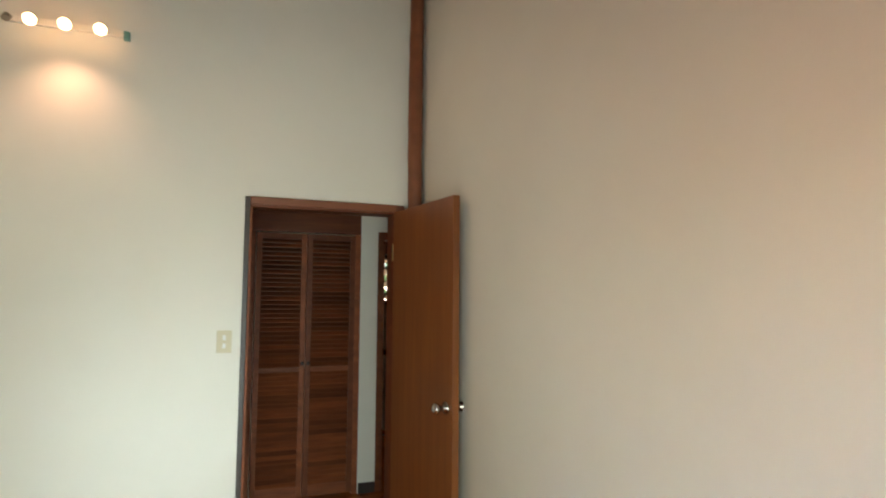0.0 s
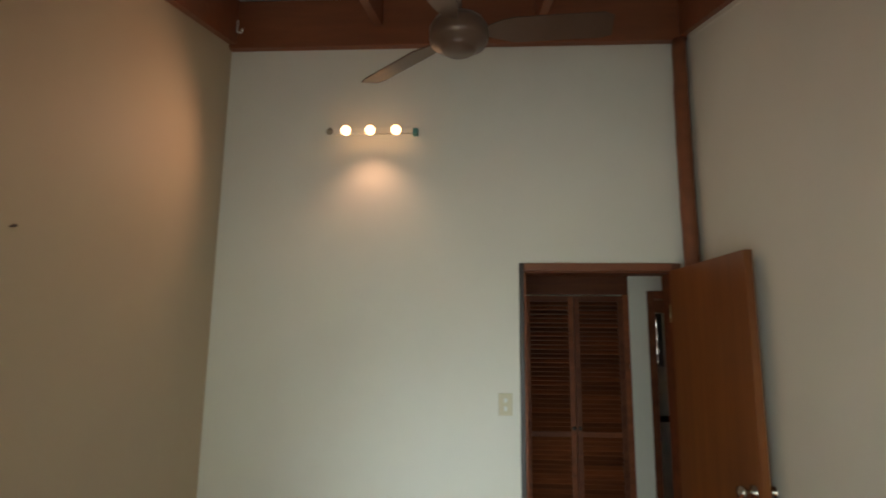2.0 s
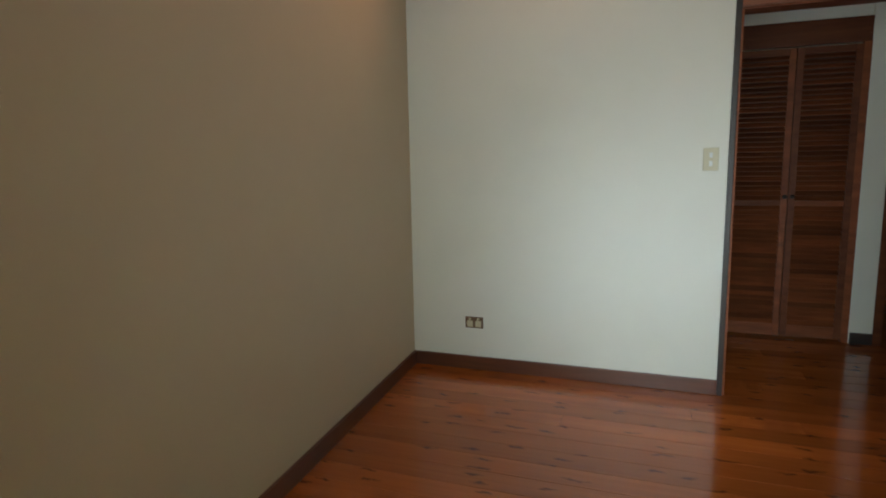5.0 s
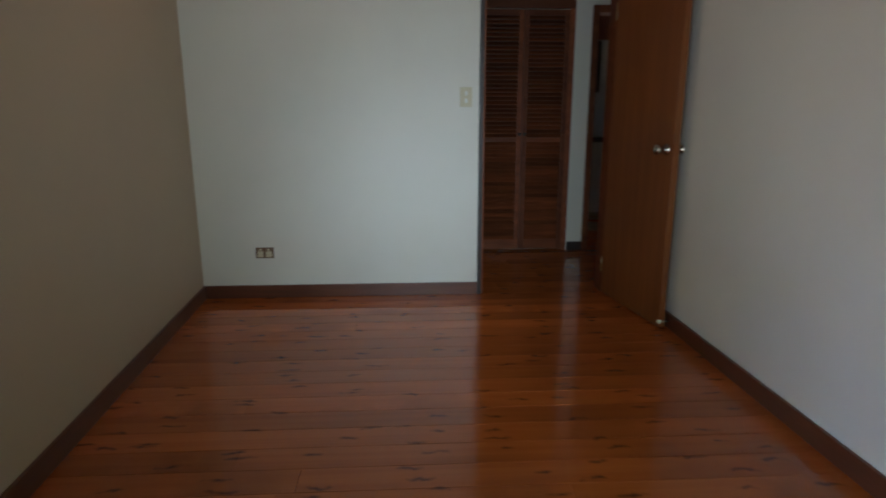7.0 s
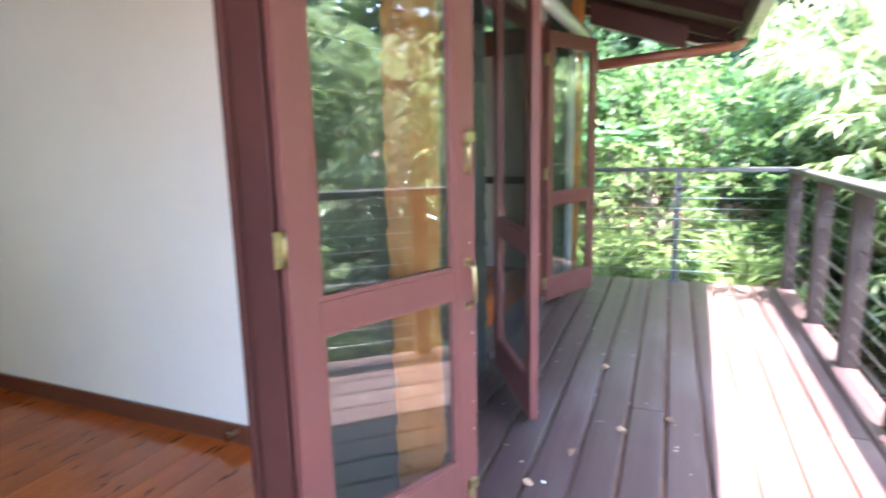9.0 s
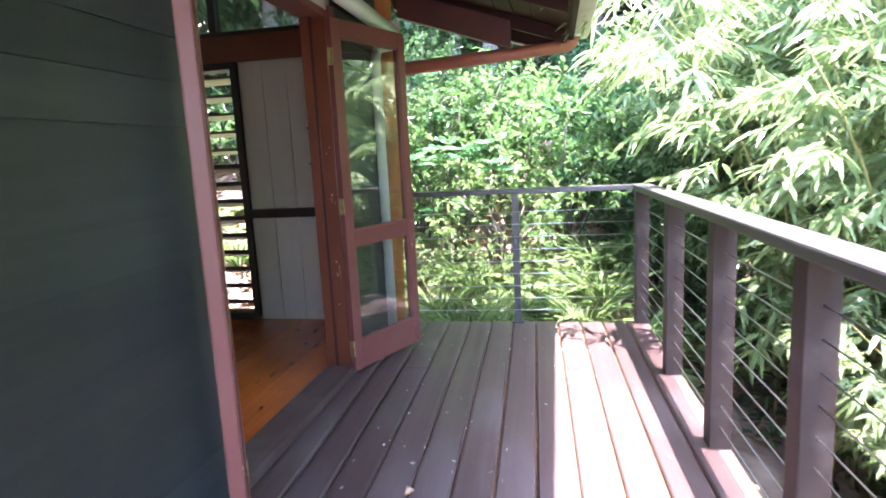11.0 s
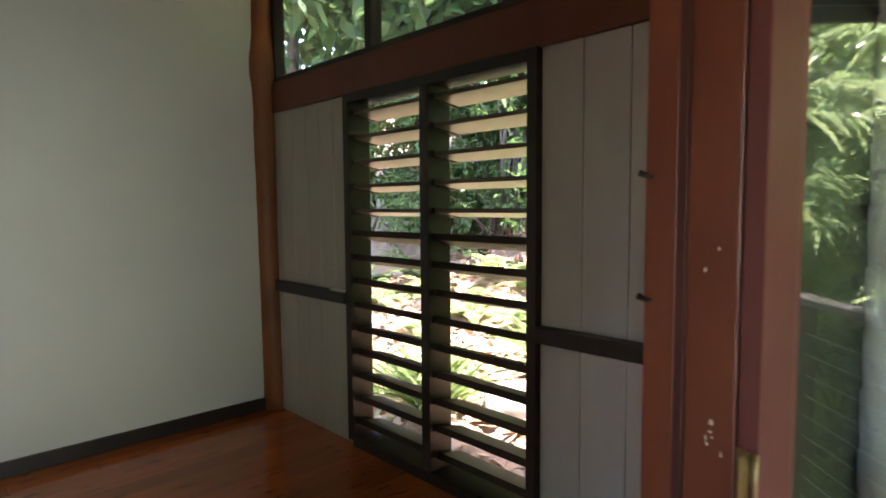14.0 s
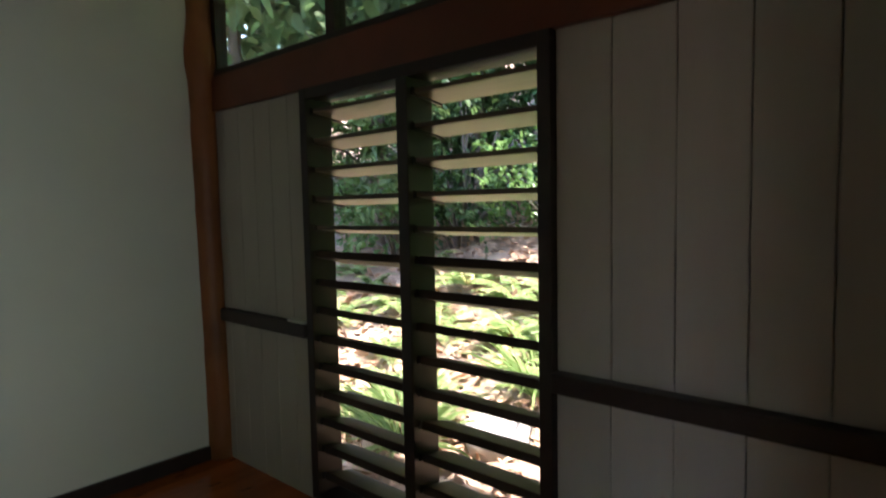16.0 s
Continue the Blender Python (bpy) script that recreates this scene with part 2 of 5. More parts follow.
PLASTIC_DARK = mat("brown_plastic", (0.16, 0.09, 0.045), 0.4, bump=0)
WHITEPLASTIC = mat("white_plastic", (0.72, 0.73, 0.70), 0.35, second=(0.64, 0.65, 0.61), bump=0.02)
BLUECAP = mat("teal_plastic", (0.12, 0.32, 0.28), 0.4, bump=0)
PIPE_RED = mat("red_brown_pipe_paint", (0.30, 0.10, 0.07), 0.38, second=(0.25, 0.08, 0.055), stain=(0.2, 0.065, 0.045), stain_scale=4, bump=0.04)
GUTTER = mat("cream_gutter_paint", (0.55, 0.52, 0.44), 0.45, stain=(0.35, 0.33, 0.26), stain_scale=3, bump=0.05)
EAVE = mat("dark_eave_stain", (0.042, 0.018, 0.015), 0.6, spec=0.15, second=(0.026, 0.012, 0.010), grain=(2, 14, 14), bump=0.12, per_piece=0.1)
FANBROWN = mat("bronze_fan_enamel", (0.14, 0.085, 0.058), 0.32, metal=0.3, second=(0.11, 0.068, 0.046), bump=0.02)
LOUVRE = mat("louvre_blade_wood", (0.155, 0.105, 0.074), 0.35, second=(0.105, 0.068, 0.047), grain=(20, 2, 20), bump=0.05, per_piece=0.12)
# darker copy of the blade wood, with shade put into its colour
LOUVRE_SHADED = mat("louvre_blade_shaded", (0.055, 0.034, 0.025), 0.6, second=(0.035, 0.022, 0.017), grain=(20, 2, 20), bump=0.08, per_piece=0.12, spec=0.25)
SOIL = mat("leaf_litter_soil", (0.28, 0.19, 0.13), 0.9, second=(0.12, 0.075, 0.045), grain=(7, 7, 7), amount=0.45, stain=(0.42, 0.34, 0.26), stain_scale=2.0, bump=0.8, bump_scale=18)
ROCK = mat("grey_rock", (0.33, 0.31, 0.28), 0.85, second=(0.2, 0.19, 0.17), grain=(6, 6, 6), bump=0.6, bump_scale=20)
BARK = mat("grey_bark", (0.15, 0.12, 0.095), 0.85, second=(0.075, 0.06, 0.047), grain=(9, 9, 2), amount=0.7, bump=0.5, bump_scale=25)
CANE = mat("bamboo_cane", (0.30, 0.27, 0.10), 0.4, second=(0.2, 0.2, 0.07), grain=(8, 8, 2), bump=0.05)
DRY = mat("dry_leaf", (0.42, 0.27, 0.17), 0.7, second=(0.20, 0.10, 0.055), grain=(3, 3, 3), amount=0.3, bump=0.1, per_piece=0.3)
L_BRIGHT = leaf_mat("bright_leaf", (0.09, 0.185, 0.05), (0.17, 0.28, 0.09))
L_DEEP = leaf_mat("deep_leaf", (0.05, 0.10, 0.035), (0.105, 0.17, 0.06), 0.4)
L_YELLOW = leaf_mat("yellow_green_leaf", (0.12, 0.19, 0.06), (0.20, 0.27, 0.10), 0.5)
L_BAMBOO = leaf_mat("bamboo_leaf", (0.15, 0.23, 0.08), (0.28, 0.345, 0.17), 0.25)
L_BLUE = leaf_mat("blue_green_leaf", (0.06, 0.16, 0.065), (0.11, 0.23, 0.095), 0.4)
GLASS = glass_mat()
FLOORWOOD = floor_wood()
BULB = glow_mat("warm_bulb_glow", (1.0, 0.55, 0.26), 0.30)


# ---- mesh helpers ----
def bx(bm, x0, x1, y0, y1, z0, z1, bev=0.0):
    """Adds a box, with rounded edges where bev is given."""
    x0, x1, y0, y1, z0, z1 = min(x0, x1), max(x0, x1), min(y0, y1), max(y0, y1), min(z0, z1), max(z0, z1)
    vs = [bm.verts.new((x, y, z)) for x in (x0, x1) for y in (y0, y1) for z in (z0, z1)]
    fs = [bm.faces.new([vs[i] for i in q]) for q in ((0, 1, 3, 2), (4, 6, 7, 5), (0, 4, 5, 1), (2, 3, 7, 6), (0, 2, 6, 4), (1, 5, 7, 3))]
    if bev:
        es = list({e for f in fs for e in f.edges})
        bmesh.ops.bevel(bm, geom=es, offset=bev, segments=2, profile=0.6, affect="EDGES")
    return vs


def box(*a, bev=0.0):
    bm = bmesh.new()
    bx(bm, *a, bev=bev)
    return bm


def prism(bm, outline, axis, a, b):
    """Extrudes a closed outline of (u, v) along an axis: x takes (y, z), y takes (x, z), z takes (x, y)."""
    def at(u, v, w):
        return (w, u, v) if axis == "x" else (u, w, v) if axis == "y" else (u, v, w)
    lo, hi = [bm.verts.new(at(u, v, a)) for u, v in outline], [bm.verts.new(at(u, v, b)) for u, v in outline]
    bm.faces.new(lo)
    bm.faces.new(hi[::-1])
    k = len(outline)
    for i in range(k):
        bm.faces.new((lo[i], hi[i], hi[(i + 1) % k], lo[(i + 1) % k]))
    bmesh.ops.recalc_face_normals(bm, faces=bm.faces)


def tube(bm, pts, radii, sides=10, squash=None):
    """A round bar along points, with a radius at each."""
    pts = [Vector(p) for p in pts]
    rings = []
    for i, p in enumerate(pts):
        d = (pts[min(i + 1, len(pts) - 1)] - pts[max(i - 1, 0)]).normalized()
        u = d.cross(Vector((0.31, 0.17, 0.93)) if abs(d.z) < 0.9 else Vector((1, 0, 0))).normalized()
        v = d.cross(u)
        rings.append([bm.verts.new(p + radii[i] * (math.cos(2 * math.pi * k / sides) * u + math.sin(2 * math.pi * k / sides) * v)) for k in range(sides)])
    for a, b in zip(rings, rings[1:]):
        for k in range(sides):
            bm.faces.new((a[k], a[(k + 1) % sides], b[(k + 1) % sides], b[k])).smooth = True
    bm.faces.new(rings[0][::-1])
    bm.faces.new(rings[-1])
    return bm


def lathe(bm, profile, center=(0, 0, 0), sides=24):
    """Turns (radius, z) round the z axis."""
    rings = [[bm.verts.new((center[0] + r * math.cos(2 * math.pi * k / sides), center[1] + r * math.sin(2 * math.pi * k / sides), center[2] + z)) for k in range(sides)] for r, z in profile]
    for a, b in zip(rings, rings[1:]):
        for k in range(sides):
            bm.faces.new((a[k], a[(k + 1) % sides], b[(k + 1) % sides], b[k])).smooth = True
    bm.faces.new(rings[0][::-1])
    bm.faces.new(rings[-1])
    bmesh.ops.recalc_face_normals(bm, faces=bm.faces)
    return bm


def mesh_of(name, bm, material):
    me = bpy.data.meshes.new(name)
    bm.to_mesh(me)
    bm.free()
    me.materials.append(material)
    return me


def part(name, bm, material, parent=None, label="", m=None):
    ob = new(name, mesh_of(name, bm, material) if isinstance(bm, bmesh.types.BMesh) else bm)
    if parent is not None:
        ob.parent = parent
    if m is not None:
        ob.matrix_basis = m
    if label:
        ob["label"] = label
    return ob


def thing(name, label, category, m=None, group="", kind=""):
    ob = new(name)
    ob.empty_display_size = 0.05
    if m is not None:
        ob.matrix_basis = m
    return tagged(ob, label, category, group, kind)


def solid(name, bm, material, label, category="", kind="structure"):
    return tagged(part(name, bm, material), label, category, "", kind)


# ---- plan ----
W1, WALL_T = 2.83, 0.12            # width of the first bedroom
X_EAST = 6.50                      # inner face of the end wall
Y_IN, Y_OUT = -3.12, -3.26         # facade, inner and outer face
Y_IN1, Y_OUT1 = -3.262, -3.36       # the same at the first bedroom
DOOR1, DOOR2 = (0.52, 2.275), (4.11, 5.53)   # rough openings to the deck
HEAD = 2.06                        # top of the openings to the deck
Z_DECK = -0.055
SLOPE, Z_ROOF = 0.285, 3.79        # ceiling: z = Z_ROOF + SLOPE * y


def roof_z(y):
    return Z_ROOF + SLOPE * y


def eave_z(y):
    return 2.20 + 0.34 * (y + 4.28)


# ---- ground ----
def ground_height(x, y):
    h = -0.42
    h += 0.37 * max(0.0, min(x - 7.1, 3.0)) + 0.5 * max(0.0, min(x - 10.1, 14.0)) + 0.10 * max(0.0, x - 24.1)
    h += -0.55 * max(0.0, min((-5.0 - y) / 0.6, 1.0)) - 0.30 * max(0.0, min(-5.6 - y, 3.0)) + 0.22 * max(0.0, min(-9.0 - y, 25.0))
    h += 0.16 * noise.noise((x * 0.5, y * 0.5, 0.0)) + 0.05 * noise.noise((x * 1.9, y * 1.9, 4.0))
    return h


def build_ground():
    ax = sorted(set([round(-6 + 0.35 * i, 3) for i in range(80)] + [-260, -120, -60, -30, -15, -10, 26, 32, 40, 55, 80, 140, 260]))
    ay = sorted(set([round(-14 + 0.35 * i, 3) for i in range(64)] + [-260, -120, -60, -36, -24, -18, 11, 16, 24, 40, 70, 140, 260]))
    verts = [(x, y, ground_height(x, y)) for x in ax for y in ay]
    k = len(ay)
    faces = [(i * k + j, (i + 1) * k + j, (i + 1) * k + j + 1, i * k + j + 1) for i in range(len(ax) - 1) for j in range(k - 1)]
    me = bpy.data.meshes.new("ground")
    me.from_pydata(verts, [], faces)
    me.materials.append(SOIL)
    me.shade_smooth()
    tagged(new("ground", me), "brown soil slope covered with leaf litter", "ground", "", "structure")


build_ground()


# ---- large structure ----
def wall_box(name, a, material, label):
    return solid(name, box(*a), material, label, "wall")


# north wall of both bedrooms, with the hall door
DO = (1.845, 2.655, 2.03)          # clear opening of the hall door: x, x, height
bm = bmesh.new()
bx(bm, -0.12, DO[0] - 0.03, 0.0, 0.12, 0, 3.95)
bx(bm, DO[1] + 0.03, W1 + WALL_T, 0.0, 0.12, 0, 3.95)
bx(bm, DO[0] - 0.03, DO[1] + 0.03, 0.0, 0.12, DO[2] + 0.03, 3.95)
solid("wall_north", bm, PAINT, "cream painted plaster wall with a hall doorway", "wall")
wall_box("wall_north_2", (W1 + WALL_T, X_EAST + 0.12, 0.09, 0.21, 0, 3.95), PAINT, "plain cream painted wall of the second bedroom")


def raked(name, x0, x1, y0, y1, z0, material, label, drop=0.0):
    """A wall whose top follows the roof."""
    bm = bmesh.new()
    prism(bm, [(y0, z0), (y1, z0), (y1, roof_z(y1) - drop), (y0, roof_z(y0) - drop)], "x", x0, x1)
    return solid(name, bm, material, label, "wall")


SKEW = Matrix.Rotation(radians(3.6), 4, "Z")    # the west wall stands slightly out of square
raked("wall_west", -0.12, 0.0, Y_IN1, 0.0, 0, TAN, "tan bedroom wall").matrix_basis = SKEW
raked("wall_party", W1, W1 + WALL_T, Y_IN1, 0.0, 0, PAINT, "cream painted wall between the two bedrooms")

# facade: piers and the strip above the door heads
bm = bmesh.new()
for x0, x1, a, b in ((-0.12, DOOR1[0], Y_OUT1, Y_IN1), (DOOR1[1], W1 + WALL_T, Y_OUT1, Y_IN1), (W1 + WALL_T, DOOR2[0], Y_OUT, Y_IN), (DOOR2[1], X_EAST + 0.1, Y_OUT, Y_IN)):
    bx(bm, x0, x1, a, b, -0.3, HEAD)
bx(bm, -0.12, W1 + WALL_T, Y_OUT1, Y_IN1, HEAD, roof_z(Y_OUT1) - 0.02)
bx(bm, W1 + WALL_T, X_EAST + 0.1, Y_OUT, Y_IN, HEAD, roof_z(Y_OUT) - 0.02)
facade = solid("wall_south", bm, PAINT, "facade wall towards the deck, painted inside", "wall")

# hall behind the door
wall_box("wall_hall_left", (1.20, 1.30, 0.12, 1.26, 0, 2.5), PAINT, "cream hall wall")
wall_box("wall_hall_right", (4.3, 4.4, 0.21, 3.4, 0, 2.5), PAINT, "cream hall wall")
bm = bmesh.new()
bx(bm, 1.2, 1.90, 1.28, 1.40, 0, 2.5)
bx(bm, 2.745, 2.885, 1.25, 1.40, 0, 2.5)
bx(bm, 2.885, 3.70, 1.28, 1.40, 2.06, 2.5)
bx(bm, 3.70, 4.4, 1.28, 1.40, 0, 2.5)
bx(bm, 1.90, 2.745, 1.28, 1.40, 2.19, 2.5)
solid("wall_hall", bm, PAINT, "cream hall wall with closet and doorway", "wall")
wall_box("wall_far_room", (2.2, 4.4, 3.3, 3.4, 0, 1.44), BOARD_WHITE, "pale boarded wall of the room beyond the hall")
wall_box("wall_far_room_2", (2.2, 2.40, 3.3, 3.4, 1.44, 2.5), BOARD_WHITE, "pale boarded wall of the room beyond the hall")
wall_box("wall_far_room_3", (2.2, 2.3, 1.40, 3.3, 0, 2.5), PAINT, "cream wall of the room beyond the hall")
# unseen wall added behind the closet doors to keep outside light out
wall_box("wall_closet", (1.90, 2.745, 1.34, 1.40, -0.03, 2.19), PAINT, "unseen back added to the hall closet")
solid("ceiling_hall", box(1.2, 4.4, 0.12, 3.4, 2.5, 2.56), CEIL, "white flat hall ceiling", "ceiling")


# roof: lining boards seen from below, roof sheet above
def lining(name, x0, x1, y0, y1, z_off, material, label, pitch=0.09, rise=roof_z):
    """Boards side by side with a groove at each joint, following the slope."""
    bm = bmesh.new()
    n = max(1, round((y1 - y0) / pitch))
    ys = [y0 + (y1 - y0) * i / n for i in range(n + 1)]
    prof = []
    for a, b in zip(ys, ys[1:]):
        prof += [(a, 0.008), (a + 0.006, 0.0), (b - 0.006, 0.0)]
    prof.append((y1, 0.008))
    lo = [(bm.verts.new((x0, y, rise(y) + z_off + d)), bm.verts.new((x1, y, rise(y) + z_off + d))) for y, d in prof]
    for a, b in zip(lo, lo[1:]):
        bm.faces.new((a[0], a[1], b[1], b[0]))
    up = [(bm.verts.new((x0, y, rise(y) + z_off + 0.03)), bm.verts.new((x1, y, rise(y) + z_off + 0.03))) for y in (y0, y1)]
    bm.faces.new((up[0][0], up[1][0], up[1][1], up[0][1]))
    return solid(name, bm, material, label, "ceiling")


lining("ceiling", -0.12, X_EAST + 0.1, Y_OUT + 0.01, 0.12, 0.0, CEIL, "white painted lining boards on a sloping ceiling")
lining("ceiling_eave", -1.6, X_EAST + 0.76, -4.62, Y_OUT, 0.0, EAVE, "dark brown stained boards under the eave", 0.14, eave_z)
bm = bmesh.new()
prism(bm, [(-4.68, eave_z(-4.68) + 0.035), (-3.2, eave_z(-3.2) + 0.035), (-3.1, roof_z(-3.1) + 0.035), (0.3, roof_z(0.3) + 0.035), (0.3, roof_z(0.3) + 0.06), (-3.1, roof_z(-3.1) + 0.06), (-4.68, eave_z(-4.68) + 0.06)], "x", -1.7, X_EAST + 0.80)
solid("roof", bm, GUTTER, "pale metal roof sheet", "roof")

# beams along the wall tops
def beam(name, bm, label, material=BEAM):
    return solid(name, bm, material, label, "beam")


beam("beam_north", box(0.0, W1, -0.055, 0.0, 3.445, 3.765, bev=0.006), "red-brown timber beam on top of the bedroom wall")
def raker(name, x0, x1, y0, y1, lo, hi, label, material=BEAM, rise=roof_z):
    bm = bmesh.new()
    prism(bm, [(y0, rise(y0) + lo), (y1, rise(y1) + lo), (y1, rise(y1) + hi), (y0, rise(y0) + hi)], "x", x0, x1)
    return beam(name, bm, label, material)


raker("beam_raking", W1 - 0.045, W1, Y_IN1, -0.056, -0.305, -0.003, "sloping red-brown timber beam on the wall")
raker("beam_raking", 0.0, 0.045, Y_IN1, -0.056, -0.305, -0.003, "sloping red-brown timber beam on the wall").matrix_basis = SKEW
for x in (0.95, 1.95):
    raker("rafter", x - 0.025, x + 0.025, Y_IN1, -0.056, -0.20, -0.003, "narrow red-brown roof rafter")
for x in (3.9, 4.9, 5.9):
    raker("rafter", x - 0.025, x + 0.025, Y_IN, 0.088, -0.20, -0.003, "narrow red-brown roof rafter")
for x in (0.0, 0.95, 1.95, 2.95, 3.9, 4.9, 5.9, 6.85):
    raker("eave_rafter", x - 0.025, x + 0.025, -4.58, Y_OUT - 0.04, -0.10, -0.003, "dark stained rafter under the eave", EAVE, eave_z)
raker("eave_beam", X_EAST + 0.01, X_EAST + 0.09, -4.20, Y_OUT - 0.15, -0.285, -0.105, "brown timber outrigger under the gable end", FRAMEDARK, eave_z)
bm = bmesh.new()
prism(bm, [(-4.66, 2.065), (-4.28, 2.075), (-3.2, eave_z(-3.2) - 0.12), (-3.1, roof_z(-3.1) - 0.12), (0.3, roof_z(0.3) - 0.12), (0.3, roof_z(0.3) + 0.03), (-3.1, roof_z(-3.1) + 0.03), (-3.2, eave_z(-3.2) + 0.03), (-4.66, eave_z(-4.66) + 0.03)], "x", X_EAST + 0.74, X_EAST + 0.78)
beam("barge_board", bm, "dark stained barge board at the gable end", EAVE)
bm = bmesh.new()
prism(bm, [(-4.66, 2.052), (-4.28, 2.062), (-3.2, eave_z(-3.2) - 0.133), (-3.2, eave_z(-3.2) - 0.121), (-4.28, 2.074), (-4.66, 2.064)], "x", X_EAST + 0.735, X_EAST + 0.786)
beam("barge_flashing", bm, "thin pale metal edge strip", GUTTER)
bm = bmesh.new()
bx(bm, -1.6, X_EAST + 0.76, -4.64, -4.605, 2.03, eave_z(-4.62) - 0.005)
solid("fascia", bm, EAVE, "dark stained fascia board", "fascia")


# ---- east wall of the second bedroom ----
LV = (-0.80, -2.146, 0.03, 2.0)      # louvre window: y, y, z, z
bm = bmesh.new()
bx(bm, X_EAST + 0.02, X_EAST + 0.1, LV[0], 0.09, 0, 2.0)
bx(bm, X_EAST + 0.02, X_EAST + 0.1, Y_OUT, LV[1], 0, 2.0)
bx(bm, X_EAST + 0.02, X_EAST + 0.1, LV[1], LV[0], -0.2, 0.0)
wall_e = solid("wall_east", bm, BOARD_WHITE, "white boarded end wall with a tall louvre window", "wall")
beam("beam_east", box(X_EAST - 0.02, X_EAST + 0.1, Y_IN, 0.09, 2.0, 2.19, bev=0.006), "dark red-brown beam above the louvre window", REDWOOD)
raker("beam_gable", X_EAST - 0.02, X_EAST + 0.1, Y_IN, 0.09, -0.2, -0.003, "dark red-brown gable rafter", REDWOOD)


def gable_window():
    w = thing("window_1", "clear glazed gable window with dark mullions above the beam", "window", kind="structure")
    for y in (0.03, -1.01, -1.975, -2.93):
        bm = bmesh.new()
        prism(bm, [(y - 0.03, 2.19), (y + 0.03, 2.19), (y + 0.03, roof_z(y + 0.03) - 0.2), (y - 0.03, roof_z(y - 0.03) - 0.2)], "x", X_EAST, X_EAST + 0.07)
        part("mullion", bm, DARKTRIM, w)
    part("window_sill", box(X_EAST - 0.005, X_EAST + 0.08, Y_IN, 0.06, 2.191, 2.225, bev=0.004), DARKTRIM, w)
    for a, b in ((-0.98, 0.0), (-1.945, -1.04), (-2.90, -2.005)):
        bm = bmesh.new()
        prism(bm, [(a, 2.22), (b, 2.22), (b, roof_z(b) - 0.19), (a, roof_z(a) - 0.19)], "x", X_EAST + 0.033, X_EAST + 0.037)
        part("pane", bm, GLASS, w).visible_shadow = False


gable_window()


def louvre_window():
    """Two bays of timber blades, tilted so that their outer edges hang lower."""
    w = thing("window_2", "tall dark-framed louvre window with two bays of tilted timber blades", "window", kind="structure")
    y0, y1, z0, z1 = LV
    fx0, fx1 = X_EAST - 0.03, X_EAST + 0.12
    for a, b in ((y0 - 0.05, y0), (y1, y1 + 0.05)):
        part("window_frame", box(fx0, fx1, a, b, z0, z1, bev=0.004), DARKTRIM, w)
    part("mullion", box(fx0, fx1, -1.505, -1.445, z0 + 0.03, z1 - 0.05, bev=0.004), DARKTRIM, w)
    part("window_head", box(fx0, fx1, y1 + 0.05, y0 - 0.05, z1 - 0.05, z1, bev=0.004), DARKTRIM, w)
    part("window_sill", box(fx0, fx1, y1 + 0.05, y0 - 0.05, z0 - 0.03, z0 + 0.03, bev=0.004), DARKTRIM, w)
    n = 14
    blades, clips = {}, None
    for a, b in ((-1.445, -0.85), (-2.096, -1.505)):
        width = b - a - 0.03
        bm = bmesh.new()
        bx(bm, -0.085, 0.085, -width / 2, width / 2, -0.010, 0.010, bev=0.004)
        # tops take the shaded colour, undersides keep the paler wood
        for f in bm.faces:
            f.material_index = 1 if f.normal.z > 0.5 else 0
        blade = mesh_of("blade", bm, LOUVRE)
        blade.materials.append(LOUVRE_SHADED)
        # blades of the lower bank are dark all over, shade included in the colour
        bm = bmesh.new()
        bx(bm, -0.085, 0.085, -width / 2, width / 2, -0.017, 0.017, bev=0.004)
        dark = mesh_of("blade", bm, LOUVRE_SHADED)
        bm = bmesh.new()
        bx(bm, -0.094, 0.088, -0.006, 0.006, -0.017, 0.015, bev=0.003)
        clip = mesh_of("clip", bm, DARKTRIM)
        for i in range(n):
            z = 1.885 - i * 0.1355
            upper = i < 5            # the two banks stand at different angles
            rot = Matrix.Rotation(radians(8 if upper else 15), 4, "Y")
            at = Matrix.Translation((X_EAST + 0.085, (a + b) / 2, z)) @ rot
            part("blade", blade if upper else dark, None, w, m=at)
            for s in (a + 0.009, b - 0.009):
                part("clip", clip, None, w, m=Matrix.Translation((X_EAST + 0.085, s, z)) @ rot)
        part("blade_rail", box(X_EAST + 0.172, X_EAST + 0.182, a, b, 1.045, 1.06), DARKTRIM, w)
        part("blade_rail", box(X_EAST + 0.172, X_EAST + 0.182, a, b, 1.07, 1.08), DARKTRIM, w)


louvre_window()


